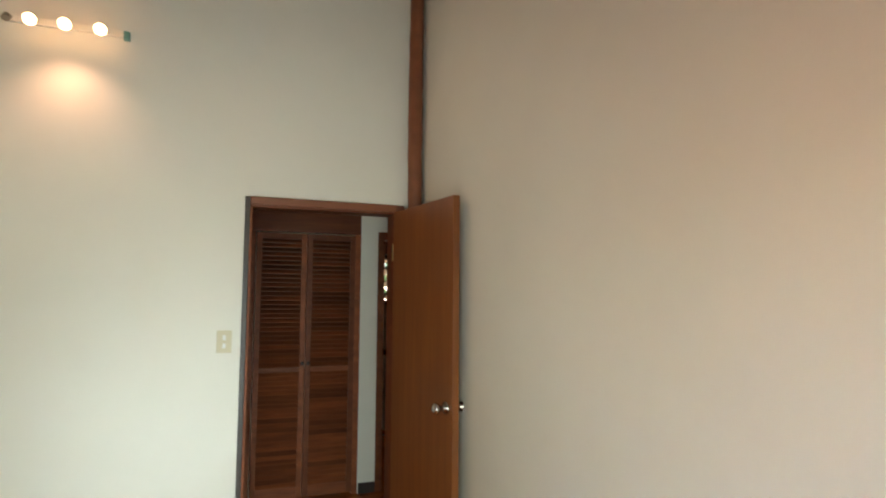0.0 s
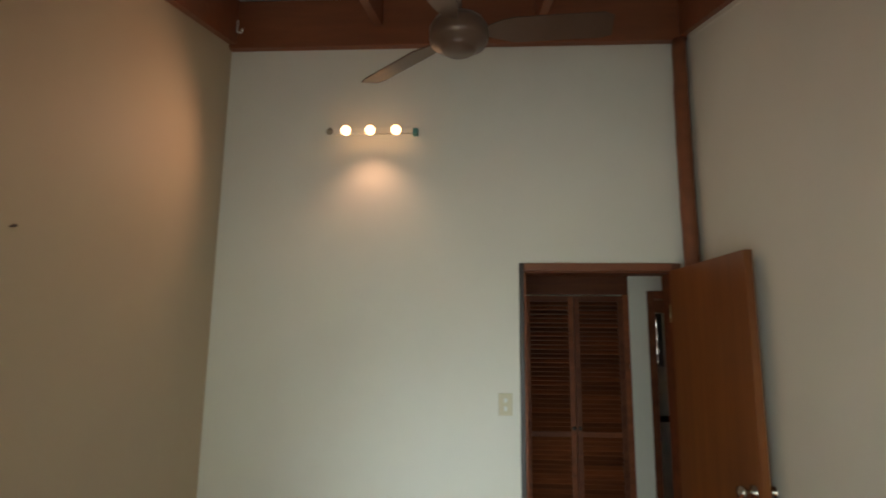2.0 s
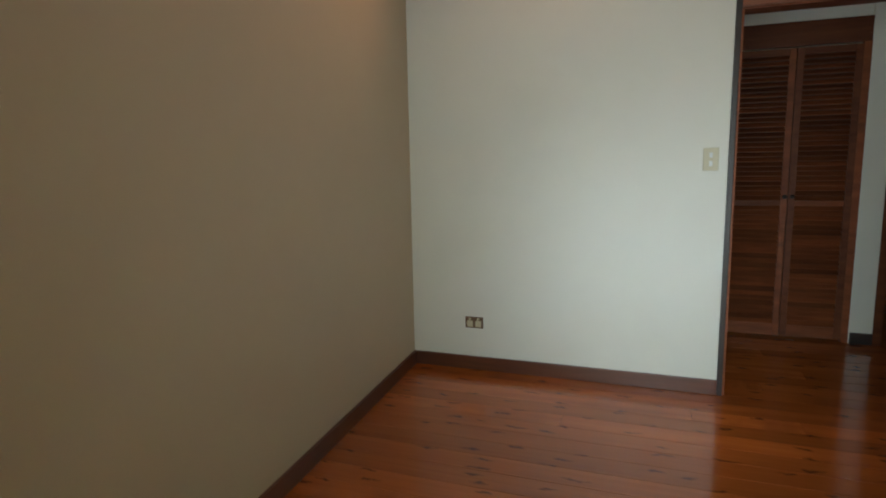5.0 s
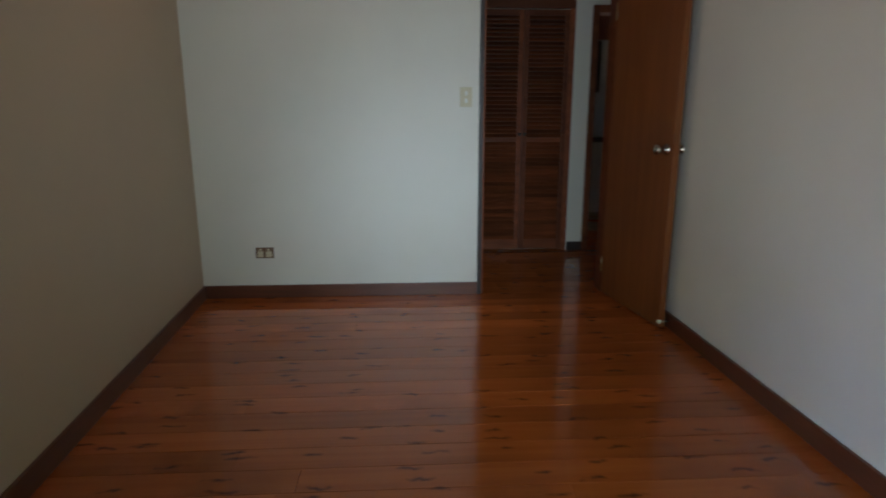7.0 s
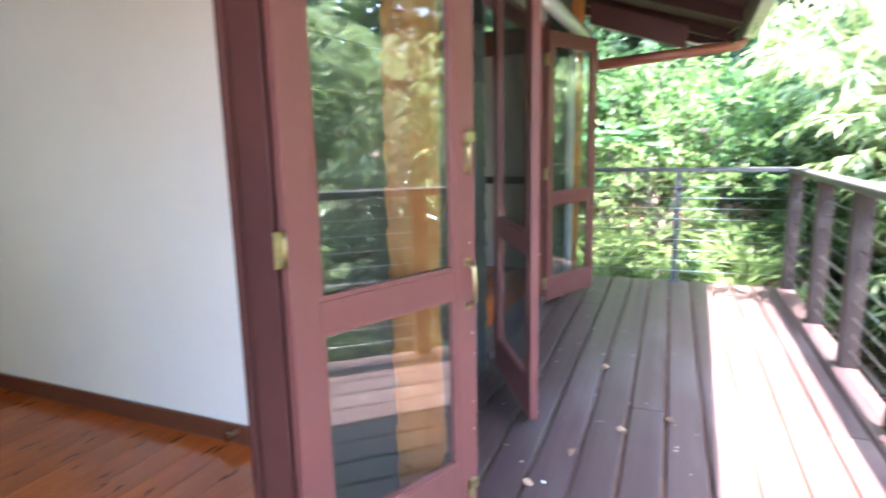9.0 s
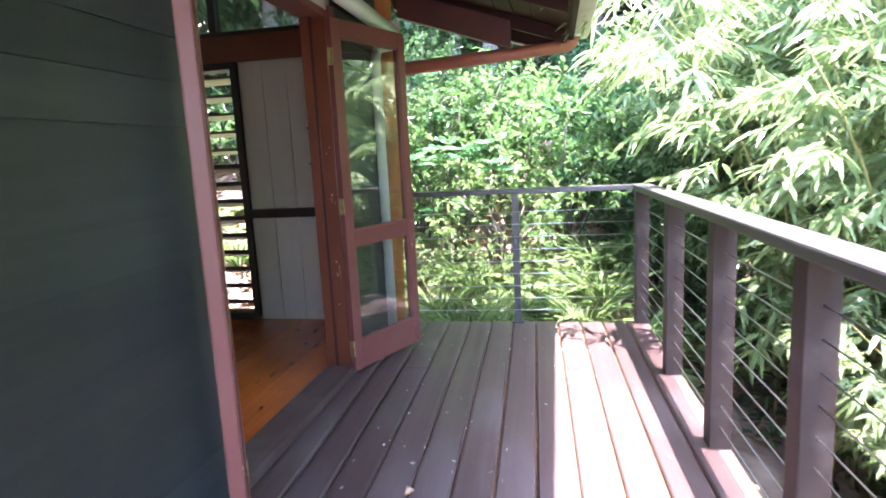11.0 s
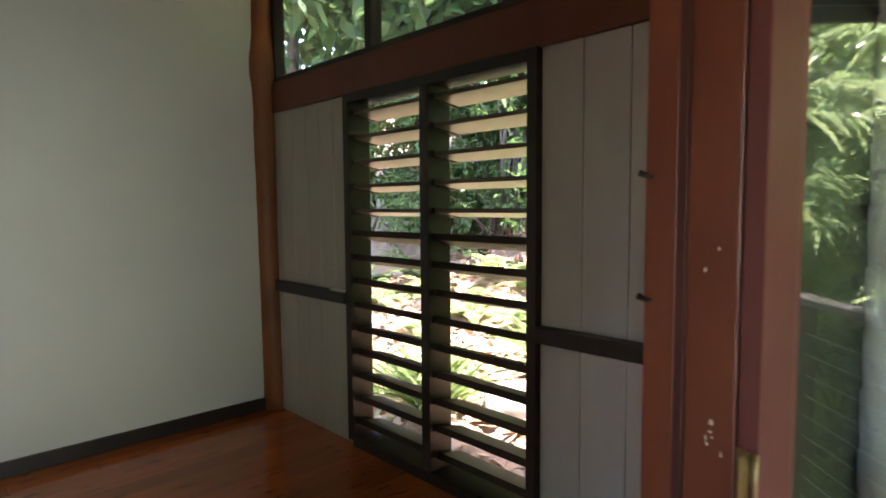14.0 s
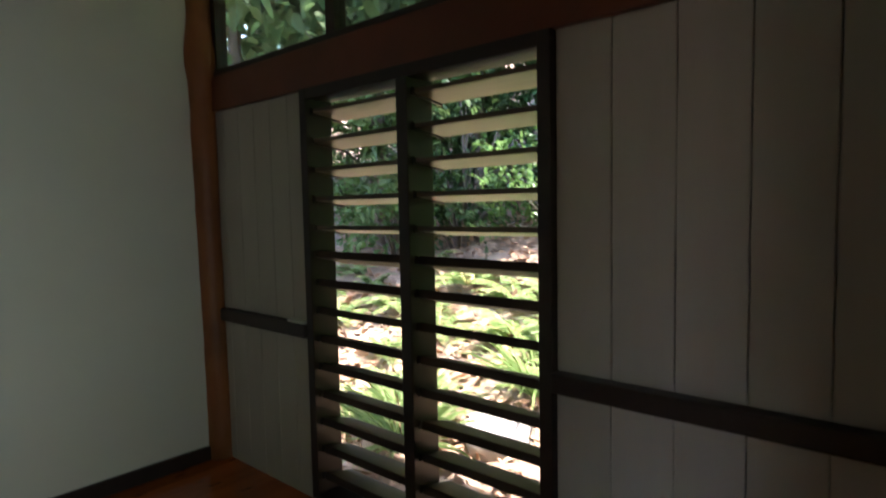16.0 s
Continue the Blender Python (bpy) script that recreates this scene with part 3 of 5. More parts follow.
# ---- things of the facade: french doors ----
def box_frame(w, a, b, yo, yi):
    """Jambs, stops and threshold of an opening to the deck."""
    for x, s in ((a, 1), (b, -1)):
        part("jamb", box(x, x + s * 0.04, yo - 0.03, yi + 0.005, -0.02, HEAD - 0.04, bev=0.004), REDWOOD if yi == Y_IN else FRAMEDARK, w)
        part("door_stop", box(x + s * 0.04, x + s * (0.050 if yi == Y_IN else 0.058), yo + 0.062, yi + 0.004, -0.02, HEAD - 0.04, bev=0.003), REDWOOD if yi == Y_IN else FRAMEDARK, w)
        # dark strip: the stop edge's own paint, with rebate shade put into its colour
        if yi == Y_IN:
            part("screen_track", box(x + s * 0.04, x + s * 0.054, yo + 0.046, yo + 0.061, -0.02, HEAD - 0.04, bev=0.002), FRAMEDARK, w)
        if yi != Y_IN or s < 0:
            part("outer_trim", box(x + s * 0.012, x - s * 0.05, yo - 0.055, yo - 0.031, -0.02, HEAD + 0.02, bev=0.004), MAROON, w)
    part("door_head", box(a, b, yo - 0.03, yi + 0.005, HEAD - 0.04, HEAD, bev=0.004), MAROON, w)
    part("threshold", box(a + 0.04, b - 0.04, yo - 0.05, yi + 0.01, -0.04, 0.012, bev=0.008), DECK, w)


fr1 = thing("door_1", "maroon painted frame of the deck doors, first bedroom", "door frame", kind="structure")
box_frame(fr1, *DOOR1, -3.345, Y_IN1)
fr2 = thing("door_2", "maroon painted frame of the deck doors, second bedroom, with chipped paint", "door frame", kind="structure")
box_frame(fr2, *DOOR2, -3.231, Y_IN)


def glazed_leaf(hinge, free, label, side, hardware=True, s=0.085):
    """A glazed leaf between its hinge and its free edge; side: +1 or -1, the face with handle and bolts."""
    hx, hy = hinge
    dx, dy = free[0] - hx, free[1] - hy
    w = math.hypot(dx, dy)
    th = 0.038
    leaf = thing("glazed_door", label, "door", Matrix.Translation((hx, hy, 0)) @ Matrix.Rotation(math.atan2(dy, dx), 4, "Z"), "glazed deck doors")
    z0, z1 = -0.02, HEAD - 0.05
    for x0 in (0.0, w - s):
        part("stile", box(x0, x0 + s, -th / 2, th / 2, z0, z1, bev=0.004), MAROON, leaf)
    for a, b in ((z0, z0 + 0.17), (0.735, 0.82), (z1 - 0.095, z1)):
        part("rail", box(s, w - s, -th / 2, th / 2, a, b, bev=0.004), MAROON, leaf)
    for a, b in ((z0 + 0.17, 0.735), (0.82, z1 - 0.095)):
        part("pane", box(s - 0.004, w - s + 0.004, -0.002, 0.002, a - 0.004, b + 0.004), GLASS, leaf).visible_shadow = False
        for x0 in (s, w - s - 0.012):
            part("bead", box(x0, x0 + 0.012, -0.014, 0.014, a + 0.012, b - 0.012), MAROON, leaf)
        for q in (a, b - 0.012):
            part("bead", box(s, w - s, -0.014, 0.014, q, q + 0.012), MAROON, leaf)
    for z in (0.12, 0.97, 1.80):
        bm = bmesh.new()
        bx(bm, -0.030, -0.003, side * 0.010, side * 0.012, z - 0.045, z + 0.045)
        bx(bm, -0.003, -0.0005, -side * 0.018, side * 0.017, z - 0.045, z + 0.045)
        tube(bm, [(-0.004, side * 0.018, z - 0.047), (-0.004, side * 0.018, z + 0.047)], [0.0042, 0.0042], 8)
        part("hinge", bm, BRASS, leaf, "tarnished brass hinge")
    if hardware:
        y = side * th / 2
        bm = bmesh.new()
        tube(bm, [(w - 0.04, y, 0.70), (w - 0.04, y + side * 0.032, 0.715), (w - 0.04, y + side * 0.036, 0.77), (w - 0.04, y + side * 0.032, 0.825), (w - 0.04, y, 0.84)], [0.007] * 5, 8)
        bx(bm, w - 0.052, w - 0.028, y, y + side * 0.004, 0.685, 0.71, bev=0.001)
        bx(bm, w - 0.052, w - 0.028, y, y + side * 0.004, 0.83, 0.855, bev=0.001)
        part("handle", bm, BRASS, leaf, "worn brass pull handle")
        for z, up in ((1.20, 1), (0.03, -1)):
            bm = bmesh.new()
            bx(bm, w - 0.05, w - 0.022, y, y + side * 0.004, z - 0.07, z + 0.05, bev=0.001)
            tube(bm, [(w - 0.036, y + side * 0.012, z - 0.08), (w - 0.036, y + side * 0.012, z + 0.06)], [0.006, 0.006], 8)
            bx(bm, w - 0.055, w - 0.015, y + side * 0.003, y + side * 0.02, z + 0.02, z + 0.05, bev=0.002)
            part("bolt", bm, BRASS, leaf, "brass barrel bolt")
    return leaf


LEAF1 = glazed_leaf((2.235, -3.40), (2.852, -3.662), "open maroon glazed deck door with brass handle, swung against the cladding", -1)
LEAF2 = glazed_leaf((4.10, -3.345), (3.50, -3.71), "open maroon glazed deck door of the second bedroom", 1, False)
LEAF3 = glazed_leaf((5.476, -3.283), (6.10, -3.535), "open maroon glazed deck door beside the house corner", -1, False, 0.068)


# chipped paint on the frame of the second room
rng = random.Random(12)


def fleck(seed):
    """An irregular flake of bare paint, a millimetre thick."""
    q = random.Random(seed)
    bm = bmesh.new()
    prism(bm, [(0.0045 * q.uniform(0.3, 1.1) * math.cos(k * 0.7), 0.008 * q.uniform(0.3, 1.2) * math.sin(k * 0.7)) for k in range(9)], "y", -0.0005, 0.0005)
    return mesh_of("paint_chip", bm, CHIP)


for z in (1.22, 1.42):
    bm = bmesh.new()
    tube(bm, [(DOOR2[1] - 0.046, Y_IN - 0.008, z), (DOOR2[1] - 0.056, Y_IN - 0.004, z), (DOOR2[1] - 0.060, Y_IN + 0.010, z + 0.006)], [0.004, 0.004, 0.006], 8)
    part("catch", bm, DARKTRIM, fr2, "small dark door catch")
FLECKS = [fleck(k) for k in range(4)]
for i in range(18):
    z = rng.choice((0.42, 0.5, 0.56, 0.62, 1.02, 1.3)) + rng.uniform(-0.03, 0.03)
    part("paint_chip", rng.choice(FLECKS), None, fr2, m=pose(DOOR2[1] - 0.0405, -3.226 + rng.uniform(-0.016, 0.016), z, 0, 0, 90) @ Matrix.Diagonal((rng.uniform(0.3, 0.9), 1, rng.uniform(0.3, 1.2), 1)))
for leaf, w, side in ((LEAF1, 0.69, -1), (LEAF2, 0.76, 1), (LEAF3, 0.65, -1)):
    for i in range(7):
        part("paint_chip", rng.choice(FLECKS), None, leaf, m=pose(w - rng.uniform(0.006, 0.05), side * 0.0193, rng.uniform(0.1, 1.3)) @ Matrix.Diagonal((rng.uniform(0.3, 0.8), 1, rng.uniform(0.3, 0.8), 1)))


# cladding boards outside
def cladding(x0, x1, face):
    bm = bmesh.new()
    prism(bm, [(0.0, 0.0), (-0.024, 0.0), (-0.012, 0.15), (0.0, 0.15)], "x", 0.0, x1 - x0)
    me = mesh_of("weatherboard", bm, CLAD)
    z = -0.06
    while z < 2.4:
        part("weatherboard", me, None, facade, m=Matrix.Translation((x0, face - 0.001, z)))
        z += 0.143


cladding(DOOR1[1] + 0.052, W1 + WALL_T, Y_OUT1)
cladding(W1 + WALL_T + 0.002, DOOR2[0] - 0.004, Y_OUT)
cladding(DOOR2[1] + 0.052, X_EAST - 0.09, Y_OUT)


# ---- timber posts ----
def log_post(name, x, y, r, z0, z1, label, seed, material=LOG, knob=None):
    """A natural log, with a slight bow and swellings."""
    rng = random.Random(seed)
    k = 40
    pts, rad = [], []
    for i in range(k + 1):
        f = i / k
        pts.append((x + 0.012 * math.sin(5 * f + seed) + rng.uniform(-0.002, 0.002), y + 0.01 * math.sin(4 * f + 2 * seed), z0 + (z1 - z0) * f))
        rad.append(r * (1 + 0.05 * math.sin(9 * f + seed) + rng.uniform(-0.02, 0.02) + (0.28 * math.exp(-((z0 + (z1 - z0) * f - knob) / 0.11) ** 2) if knob else 0.0)))
    return tagged(part(name, tube(bmesh.new(), pts, rad, 16), material), label, "post", "", "structure")


log_post("post_log", 2.785, -0.035, 0.042, 0.0, 3.45, "red-brown natural timber post in the bedroom corner", 1, BEAM)
log_post("post_log", 6.465, 0.10, 0.075, 0.0, 3.60, "knotty orange-brown natural log post in the bedroom corner", 2, LOGRED, 2.3)
log_post("post_log", 2.96, -3.36, 0.145, -0.055, 2.52, "thick honey-coloured log post beside the cladding", 3)
log_post("post_log", 6.50, -3.275, 0.085, -0.055, 2.47, "honey-coloured log post at the house corner", 4)


# ---- deck ----
TURN = Matrix.Translation((6.66, -5.09, 0)) @ Matrix.Rotation(radians(2.0), 4, "Z") @ Matrix.Translation((-6.66, 5.09, 0))
deck = thing("floor_deck", "dark stained timber deck with weathered gaps between boards", "deck", TURN, kind="structure")
part("deck_frame", box(-1.5, 6.72, -5.15, -3.42, Z_DECK - 0.22, Z_DECK - 0.027), DEBRIS, deck)


def rail_post(x, y):
    p = thing("rail_post", "dark weathered timber railing post on the deck edge", "post", TURN @ Matrix.Translation((x, y, Z_DECK)), "railing posts")
    part("shaft", box(-0.045, 0.045, -0.045, 0.045, 0, 0.972, bev=0.005), RAILWOOD, p)
    return p


RY, RX = -5.09, 6.66
first_post = rail_post(RX, RY)
for x in (5.66, 4.82, 4.0, 3.18, 2.25, 1.3, 0.4, -0.5, -1.4):
    copy_thing(first_post, TURN @ Matrix.Translation((x, RY, Z_DECK)))
sp = thing("rail_post", "slim grey steel railing post at the deck end", "post", Matrix.Translation((RX, -4.19, Z_DECK)), "railing posts")
part("shaft", box(-0.02, 0.02, -0.025, 0.025, 0, 0.98, bev=0.003), RAILTOP, sp)
part("foot_plate", box(-0.045, 0.045, -0.045, 0.045, 0, 0.008, bev=0.002), RAILTOP, sp)
solid("handrail", box(-1.5, RX + 0.06, RY - 0.06, RY + 0.06, 0.918, 0.962, bev=0.008), RAILTOP, "grey-brown weathered timber handrail", "handrail").matrix_basis = TURN
solid("handrail_end", box(RX - 0.045, RX + 0.045, RY + 0.062, -3.42, 0.925, 0.962, bev=0.006), RAILTOP, "dark grey handrail across the deck end", "handrail")
wires = thing("wire_railing", "taut stainless steel wires between the railing posts", "railing", TURN, "wire railings")
for i in range(9):
    z = Z_DECK + 0.10 + i * 0.0935
    part("wire", tube(bmesh.new(), [(-1.5, RY, z), (RX, RY, z)], [0.003, 0.003], 6), STEEL, wires)
wires = thing("wire_railing", "stainless steel wires across the deck end", "railing", TURN, "wire railings")
for i in range(9):
    z = Z_DECK + 0.10 + i * 0.0935
    part("wire", tube(bmesh.new(), [(RX, RY, z), (RX, -3.43, z)], [0.003, 0.003], 6), STEEL, wires)

# gutter, pipes, awning roll
gy, gz = -4.70, 2.13
bm = bmesh.new()
prism(bm, [(gy + 0.055, gz - 0.06), (gy - 0.045, gz - 0.06), (gy - 0.06, gz - 0.04), (gy - 0.06, gz + 0.07), (gy - 0.052, gz + 0.07), (gy - 0.052, gz - 0.03), (gy + 0.047, gz - 0.05), (gy + 0.047, gz + 0.07), (gy + 0.055, gz + 0.07)], "x", -1.7, X_EAST + 0.66)
tagged(part("gutter", bm, GUTTER), "cream painted metal roof gutter", "gutter", "", "structure")


def bend(points, r, n=6):
    """Rounds the corners of a line of points."""
    pts = [Vector(p) for p in points]
    out = [pts[0]]
    for a, b, c in zip(pts, pts[1:], pts[2:]):
        p, q = b + (a - b).normalized() * r, b + (c - b).normalized() * r
        for i in range(n + 1):
            f = i / n
            out.append(p * (1 - f) ** 2 + b * 2 * f * (1 - f) + q * f * f)
    return out + [pts[-1]]


dp = thing("downpipe", "red-brown painted pipe running from the gutter to the house", "pipe")
path = bend([(6.99, -4.66, gz - 0.03), (6.99, -4.64, 2.0), (6.47, -3.42, 1.845)], 0.09)
part("pipe", tube(bmesh.new(), path, [0.047] * len(path), 14), PIPE_RED, dp)
part("collar", tube(bmesh.new(), [(6.99, -4.66, gz - 0.075), (6.99, -4.66, gz - 0.03)], [0.052, 0.052], 14), WHITEPLASTIC, dp, "white pipe outlet")
wp = thing("downpipe", "white plastic downpipe beside the corner post", "pipe")
path = bend([(6.40, -3.38, 2.0), (6.275, -3.315, 1.97), (6.25, -3.31, 1.89), (6.25, -3.31, Z_DECK)], 0.05)
part("pipe", tube(bmesh.new(), path, [0.034] * len(path), 14), WHITEPLASTIC, wp)
aw = thing("awning_roll", "rolled-up white outdoor blind above the deck doors", "blind")
path = [(3.9, -3.40, 2.11), (5.2, -3.40, 2.095), (6.38, -3.40, 2.08)]
part("fabric_roll", tube(bmesh.new(), path, [0.05, 0.05, 0.05], 14), WHITEPLASTIC, aw)
for x in (3.88, 6.37):
    part("end_bracket", box(x, x + 0.015, -3.455, -3.27, 2.03, 2.16, bev=0.004), GUTTER, aw)


# ---- first bedroom ----
def skirting(name, a, label, material=BASEB):
    return solid(name, box(*a, bev=0.004), material, label, "skirting")


skirting("baseboard_north", (0.017, DO[0] - 0.04, -0.017, 0.0, 0, 0.085), "red-brown stained skirting board")
skirting("baseboard_west", (0.0, 0.017, Y_IN1, -0.0, 0, 0.085), "red-brown stained skirting board").matrix_basis = SKEW
skirting("baseboard_party", (W1 - 0.017, W1, Y_IN1, -0.11, 0, 0.085), "red-brown stained skirting board")
skirting("baseboard_room_2", (W1 + WALL_T, 6.40, 0.073, 0.09, 0, 0.085), "dark skirting board", DARKTRIM)
skirting("baseboard_hall", (2.75, 2.885, 1.233, 1.25, 0, 0.08), "dark skirting board", DARKTRIM)
bm = bmesh.new()
prism(bm, [(Y_IN1, roof_z(Y_IN1) - 0.335), (-0.10, roof_z(-0.10) - 0.335), (-0.10, roof_z(-0.10) - 0.308), (Y_IN1, roof_z(Y_IN1) - 0.308)], "x", W1 - 0.012, W1)
solid("trim_cove", bm, PAINT, "thin pale strip below the sloping beam", "trim")

hd = thing("door_3", "stained timber frame of the hall doorway", "door frame", kind="structure")
for a, b in ((DO[0] - 0.03, DO[0]), (DO[1], DO[1] + 0.03)):
    part("jamb", box(a, b, -0.004, 0.13, 0, DO[2], bev=0.003), CLOSET, hd)
part("door_head", box(DO[0] - 0.03, DO[1] + 0.03, -0.004, 0.13, DO[2], DO[2] + 0.03, bev=0.003), CLOSET, hd)
part("architrave", box(DO[0] - 0.04, DO[0] - 0.012, -0.018, -0.002, 0, DO[2] + 0.055, bev=0.004), DARKTRIM, hd)
part("architrave", box(DO[1] + 0.012, DO[1] + 0.065, -0.022, -0.002, 0, DO[2] + 0.055, bev=0.004), REDWOOD, hd)
part("architrave", box(DO[0] - 0.012, DO[1] + 0.012, -0.022, -0.002, DO[2] + 0.012, DO[2] + 0.055, bev=0.004), BEAM, hd)

leaf_w = 0.72
hall_leaf = thing("hall_door", "open flush timber door with varnished orange-brown face and round knobs", "door", Matrix.Translation((2.668, -0.022, 0)) @ Matrix.Rotation(radians(-82), 4, "Z"))
part("slab", box(0, leaf_w, -0.019, 0.019, 0.012, 2.04, bev=0.003), DOORWOOD, hall_leaf)
for s in (-1, 1):
    bm = bmesh.new()
    lathe(bm, [(0.001, 0.0), (0.031, 0.0), (0.031, 0.006), (0.013, 0.012), (0.011, 0.032), (0.022, 0.042), (0.029, 0.055), (0.026, 0.068), (0.012, 0.074), (0.001, 0.075)])
    part("knob", bm, CHROME, hall_leaf, "round nickel knob", Matrix.Translation((leaf_w - 0.06, s * 0.019, 1.0)) @ Matrix.Rotation(radians(-90 * s), 4, "X"))
for z in (0.2, 1.8):
    part("hinge", tube(bmesh.new(), [(-0.004, -0.02, z - 0.05), (-0.004, -0.02, z + 0.05)], [0.006, 0.006], 8), BRASS, hall_leaf)

ds = thing("door_stop", "small white rubber door stop on the skirting", "door stop", Matrix.Translation((W1 - 0.018, -0.73, 0.045)))
part("arm", tube(bmesh.new(), [(0, 0, 0), (-0.05, 0, 0)], [0.007, 0.007], 10), CHROME, ds)
part("bumper", tube(bmesh.new(), [(-0.05, 0, 0), (-0.056, 0, 0), (-0.068, 0, 0)], [0.013, 0.015, 0.011], 12), WHITEPLASTIC, ds)
ds2 = thing("door_stop", "brass magnetic door catch on the skirting", "door stop", Matrix.Translation((W1 - 0.018, -2.63, 0.06)))
part("arm", tube(bmesh.new(), [(0, 0, 0), (-0.045, 0, 0)], [0.010, 0.008], 10), BRASS, ds2)
part("bumper", tube(bmesh.new(), [(-0.045, 0, 0), (-0.06, 0, 0)], [0.02, 0.02], 12), CHROME, ds2)

sw = thing("light_switch", "cream double light switch plate on the wall", "switch", Matrix.Translation((1.722, 0, 1.29)))
part("plate", box(-0.038, 0.038, -0.009, 0, -0.06, 0.06, bev=0.003), PLASTIC, sw)
for z in (-0.022, 0.022):
    part("rocker", box(-0.008, 0.008, -0.016, -0.009, z - 0.013, z + 0.013, bev=0.002), WHITEPLASTIC, sw)
ol = thing("power_outlet", "brown-edged double power outlet with cream sockets", "outlet", Matrix.Translation((0.412, 0, 0.303)))
part("plate", box(-0.058, 0.058, -0.008, 0, -0.036, 0.036, bev=0.003), PLASTIC_DARK, ol)
for x in (-0.027, 0.027):
    part("socket", box(x - 0.019, x + 0.019, -0.011, -0.008, -0.028, 0.012, bev=0.002), PLASTIC, ol)
    part("rocker", box(x - 0.008, x + 0.008, -0.013, -0.008, 0.017, 0.029, bev=0.002), PLASTIC, ol)
nail = thing("wall_hook", "tiny dark nail in the tan wall", "nail", SKEW @ Matrix.Translation((0.0, -1.67, 1.945)))
part("shank", tube(bmesh.new(), [(0, 0, 0), (0.018, 0, 0.004)], [0.003, 0.006], 8), DARKTRIM, nail)

# spotlight bar
bar = thing("spotlight_bar", "clear-plated spotlight bar with three lit warm bulbs", "lamp", Matrix.Translation((0.93, 0, 2.90)))
part("back_bar", box(-0.27, 0.26, -0.022, 0, -0.02, 0.02, bev=0.006), PAINT, bar, "thin pale mounting bar")
part("end_cap", box(0.245, 0.275, -0.035, 0.0, -0.035, 0.01, bev=0.006), BLUECAP, bar, "small teal end cap")
for x, lit in ((-0.255, False), (-0.146, True), (0.0, True), (0.154, True)):
    bm = bmesh.new()
    tube(bm, [(x, -0.02, 0.0), (x, -0.06, -0.005), (x, -0.075, -0.03)], [0.012, 0.012, 0.02], 10)
    arm = part("arm", bm, CHROME, bar)
    if lit:
        bm = bmesh.new()
        lathe(bm, [(0.012, 0.035), (0.024, 0.02), (0.031, 0.0), (0.028, -0.010), (0.016, -0.017), (0.001, -0.019)], (0, 0, 0), 20)
        part("bulb", bm, BULB, arm, "glowing reflector bulb", Matrix.Translation((x, -0.115, -0.035)) @ Matrix.Rotation(radians(-58), 4, "X"))
for x, aim, watts in ((0.784, (0.0, -1.3, 2.38), 0.8), (0.93, (0.95, -0.01, 2.08), 0.26), (1.084, (2.83, -1.1, 2.0), 0.3)):
    lp = new("bulb_light", bpy.data.lights.new("bulb_light", "SPOT"))
    lp.data.energy, lp.data.color, lp.data.shadow_soft_size = watts, (1.0, 0.58, 0.38), 0.03
    lp.data.spot_size, lp.data.spot_blend = radians(118 if watts < 0.3 else 108), 1.0
    lp.matrix_basis = look((x, -0.21, 2.80), aim)
    tagged(lp, "warm spotlight of the bar", "light")

# ceiling fan
HUB = (1.487, -1.224, 2.80)
fan = thing("ceiling_fan", "bronze three-bladed ceiling fan hanging on a rod", "fan", Matrix.Translation(HUB))
bm = bmesh.new()
lathe(bm, [(0.001, -0.055), (0.06, -0.052), (0.072, -0.042), (0.078, -0.03), (0.11, -0.018), (0.118, 0.0), (0.118, 0.045), (0.10, 0.075), (0.05, 0.09), (0.03, 0.12), (0.001, 0.12)], sides=32)
part("motor_housing", bm, FANBROWN, fan)
part("rod", tube(bmesh.new(), [(0, 0, 0.11), (0, 0, roof_z(HUB[1]) - HUB[2] - 0.02)], [0.012, 0.012], 12), FANBROWN, fan)
bm = bmesh.new()
lathe(bm, [(0.02, 0.0), (0.05, 0.02), (0.06, 0.10), (0.001, 0.10)])
part("canopy", bm, FANBROWN, fan, "", Matrix.Translation((0, 0, roof_z(HUB[1]) - HUB[2] - 0.10)))
for ang in (136, -4, 256):
    bm = bmesh.new()
    prism(bm, [(0.10, -0.02), (0.17, -0.05), (0.22, -0.062), (0.56, -0.062), (0.60, -0.045), (0.60, 0.05), (0.56, 0.062), (0.22, 0.062), (0.17, 0.045), (0.10, 0.02)], "z", -0.003, 0.003)
    part("blade", bm, FANBROWN, fan, "", Matrix.Translation((0, 0, 0.03)) @ Matrix.Rotation(radians(ang), 4, "Z") @ Matrix.Rotation(radians(-17), 4, "X"))
hook = thing("ceiling_hook", "small white hook under the beam", "hook", Matrix.Translation((0.05, -0.06, 3.60)))
part("wire_hook", tube(bmesh.new(), bend([(0, 0, 0.03), (0, 0, -0.05), (0.03, 0, -0.06), (0.035, 0, -0.03)], 0.015), [0.006] * 16, 8), WHITEPLASTIC, hook)

# ---- hall: closet with louvred doors ----
closet = thing("closet_frame", "dark cedar closet surround in the hall", "closet", kind="structure")
part("header_panel", box(1.90, 2.745, 1.255, 1.28, 2.03, 2.19, bev=0.003), CLOSET, closet)
part("side_jamb", box(2.70, 2.745, 1.25, 1.30, 0, 2.03, bev=0.003), CLOSET, closet)
part("side_jamb", box(1.90, 1.935, 1.25, 1.30, 0, 2.03, bev=0.003), CLOSET, closet)
slat_me = None


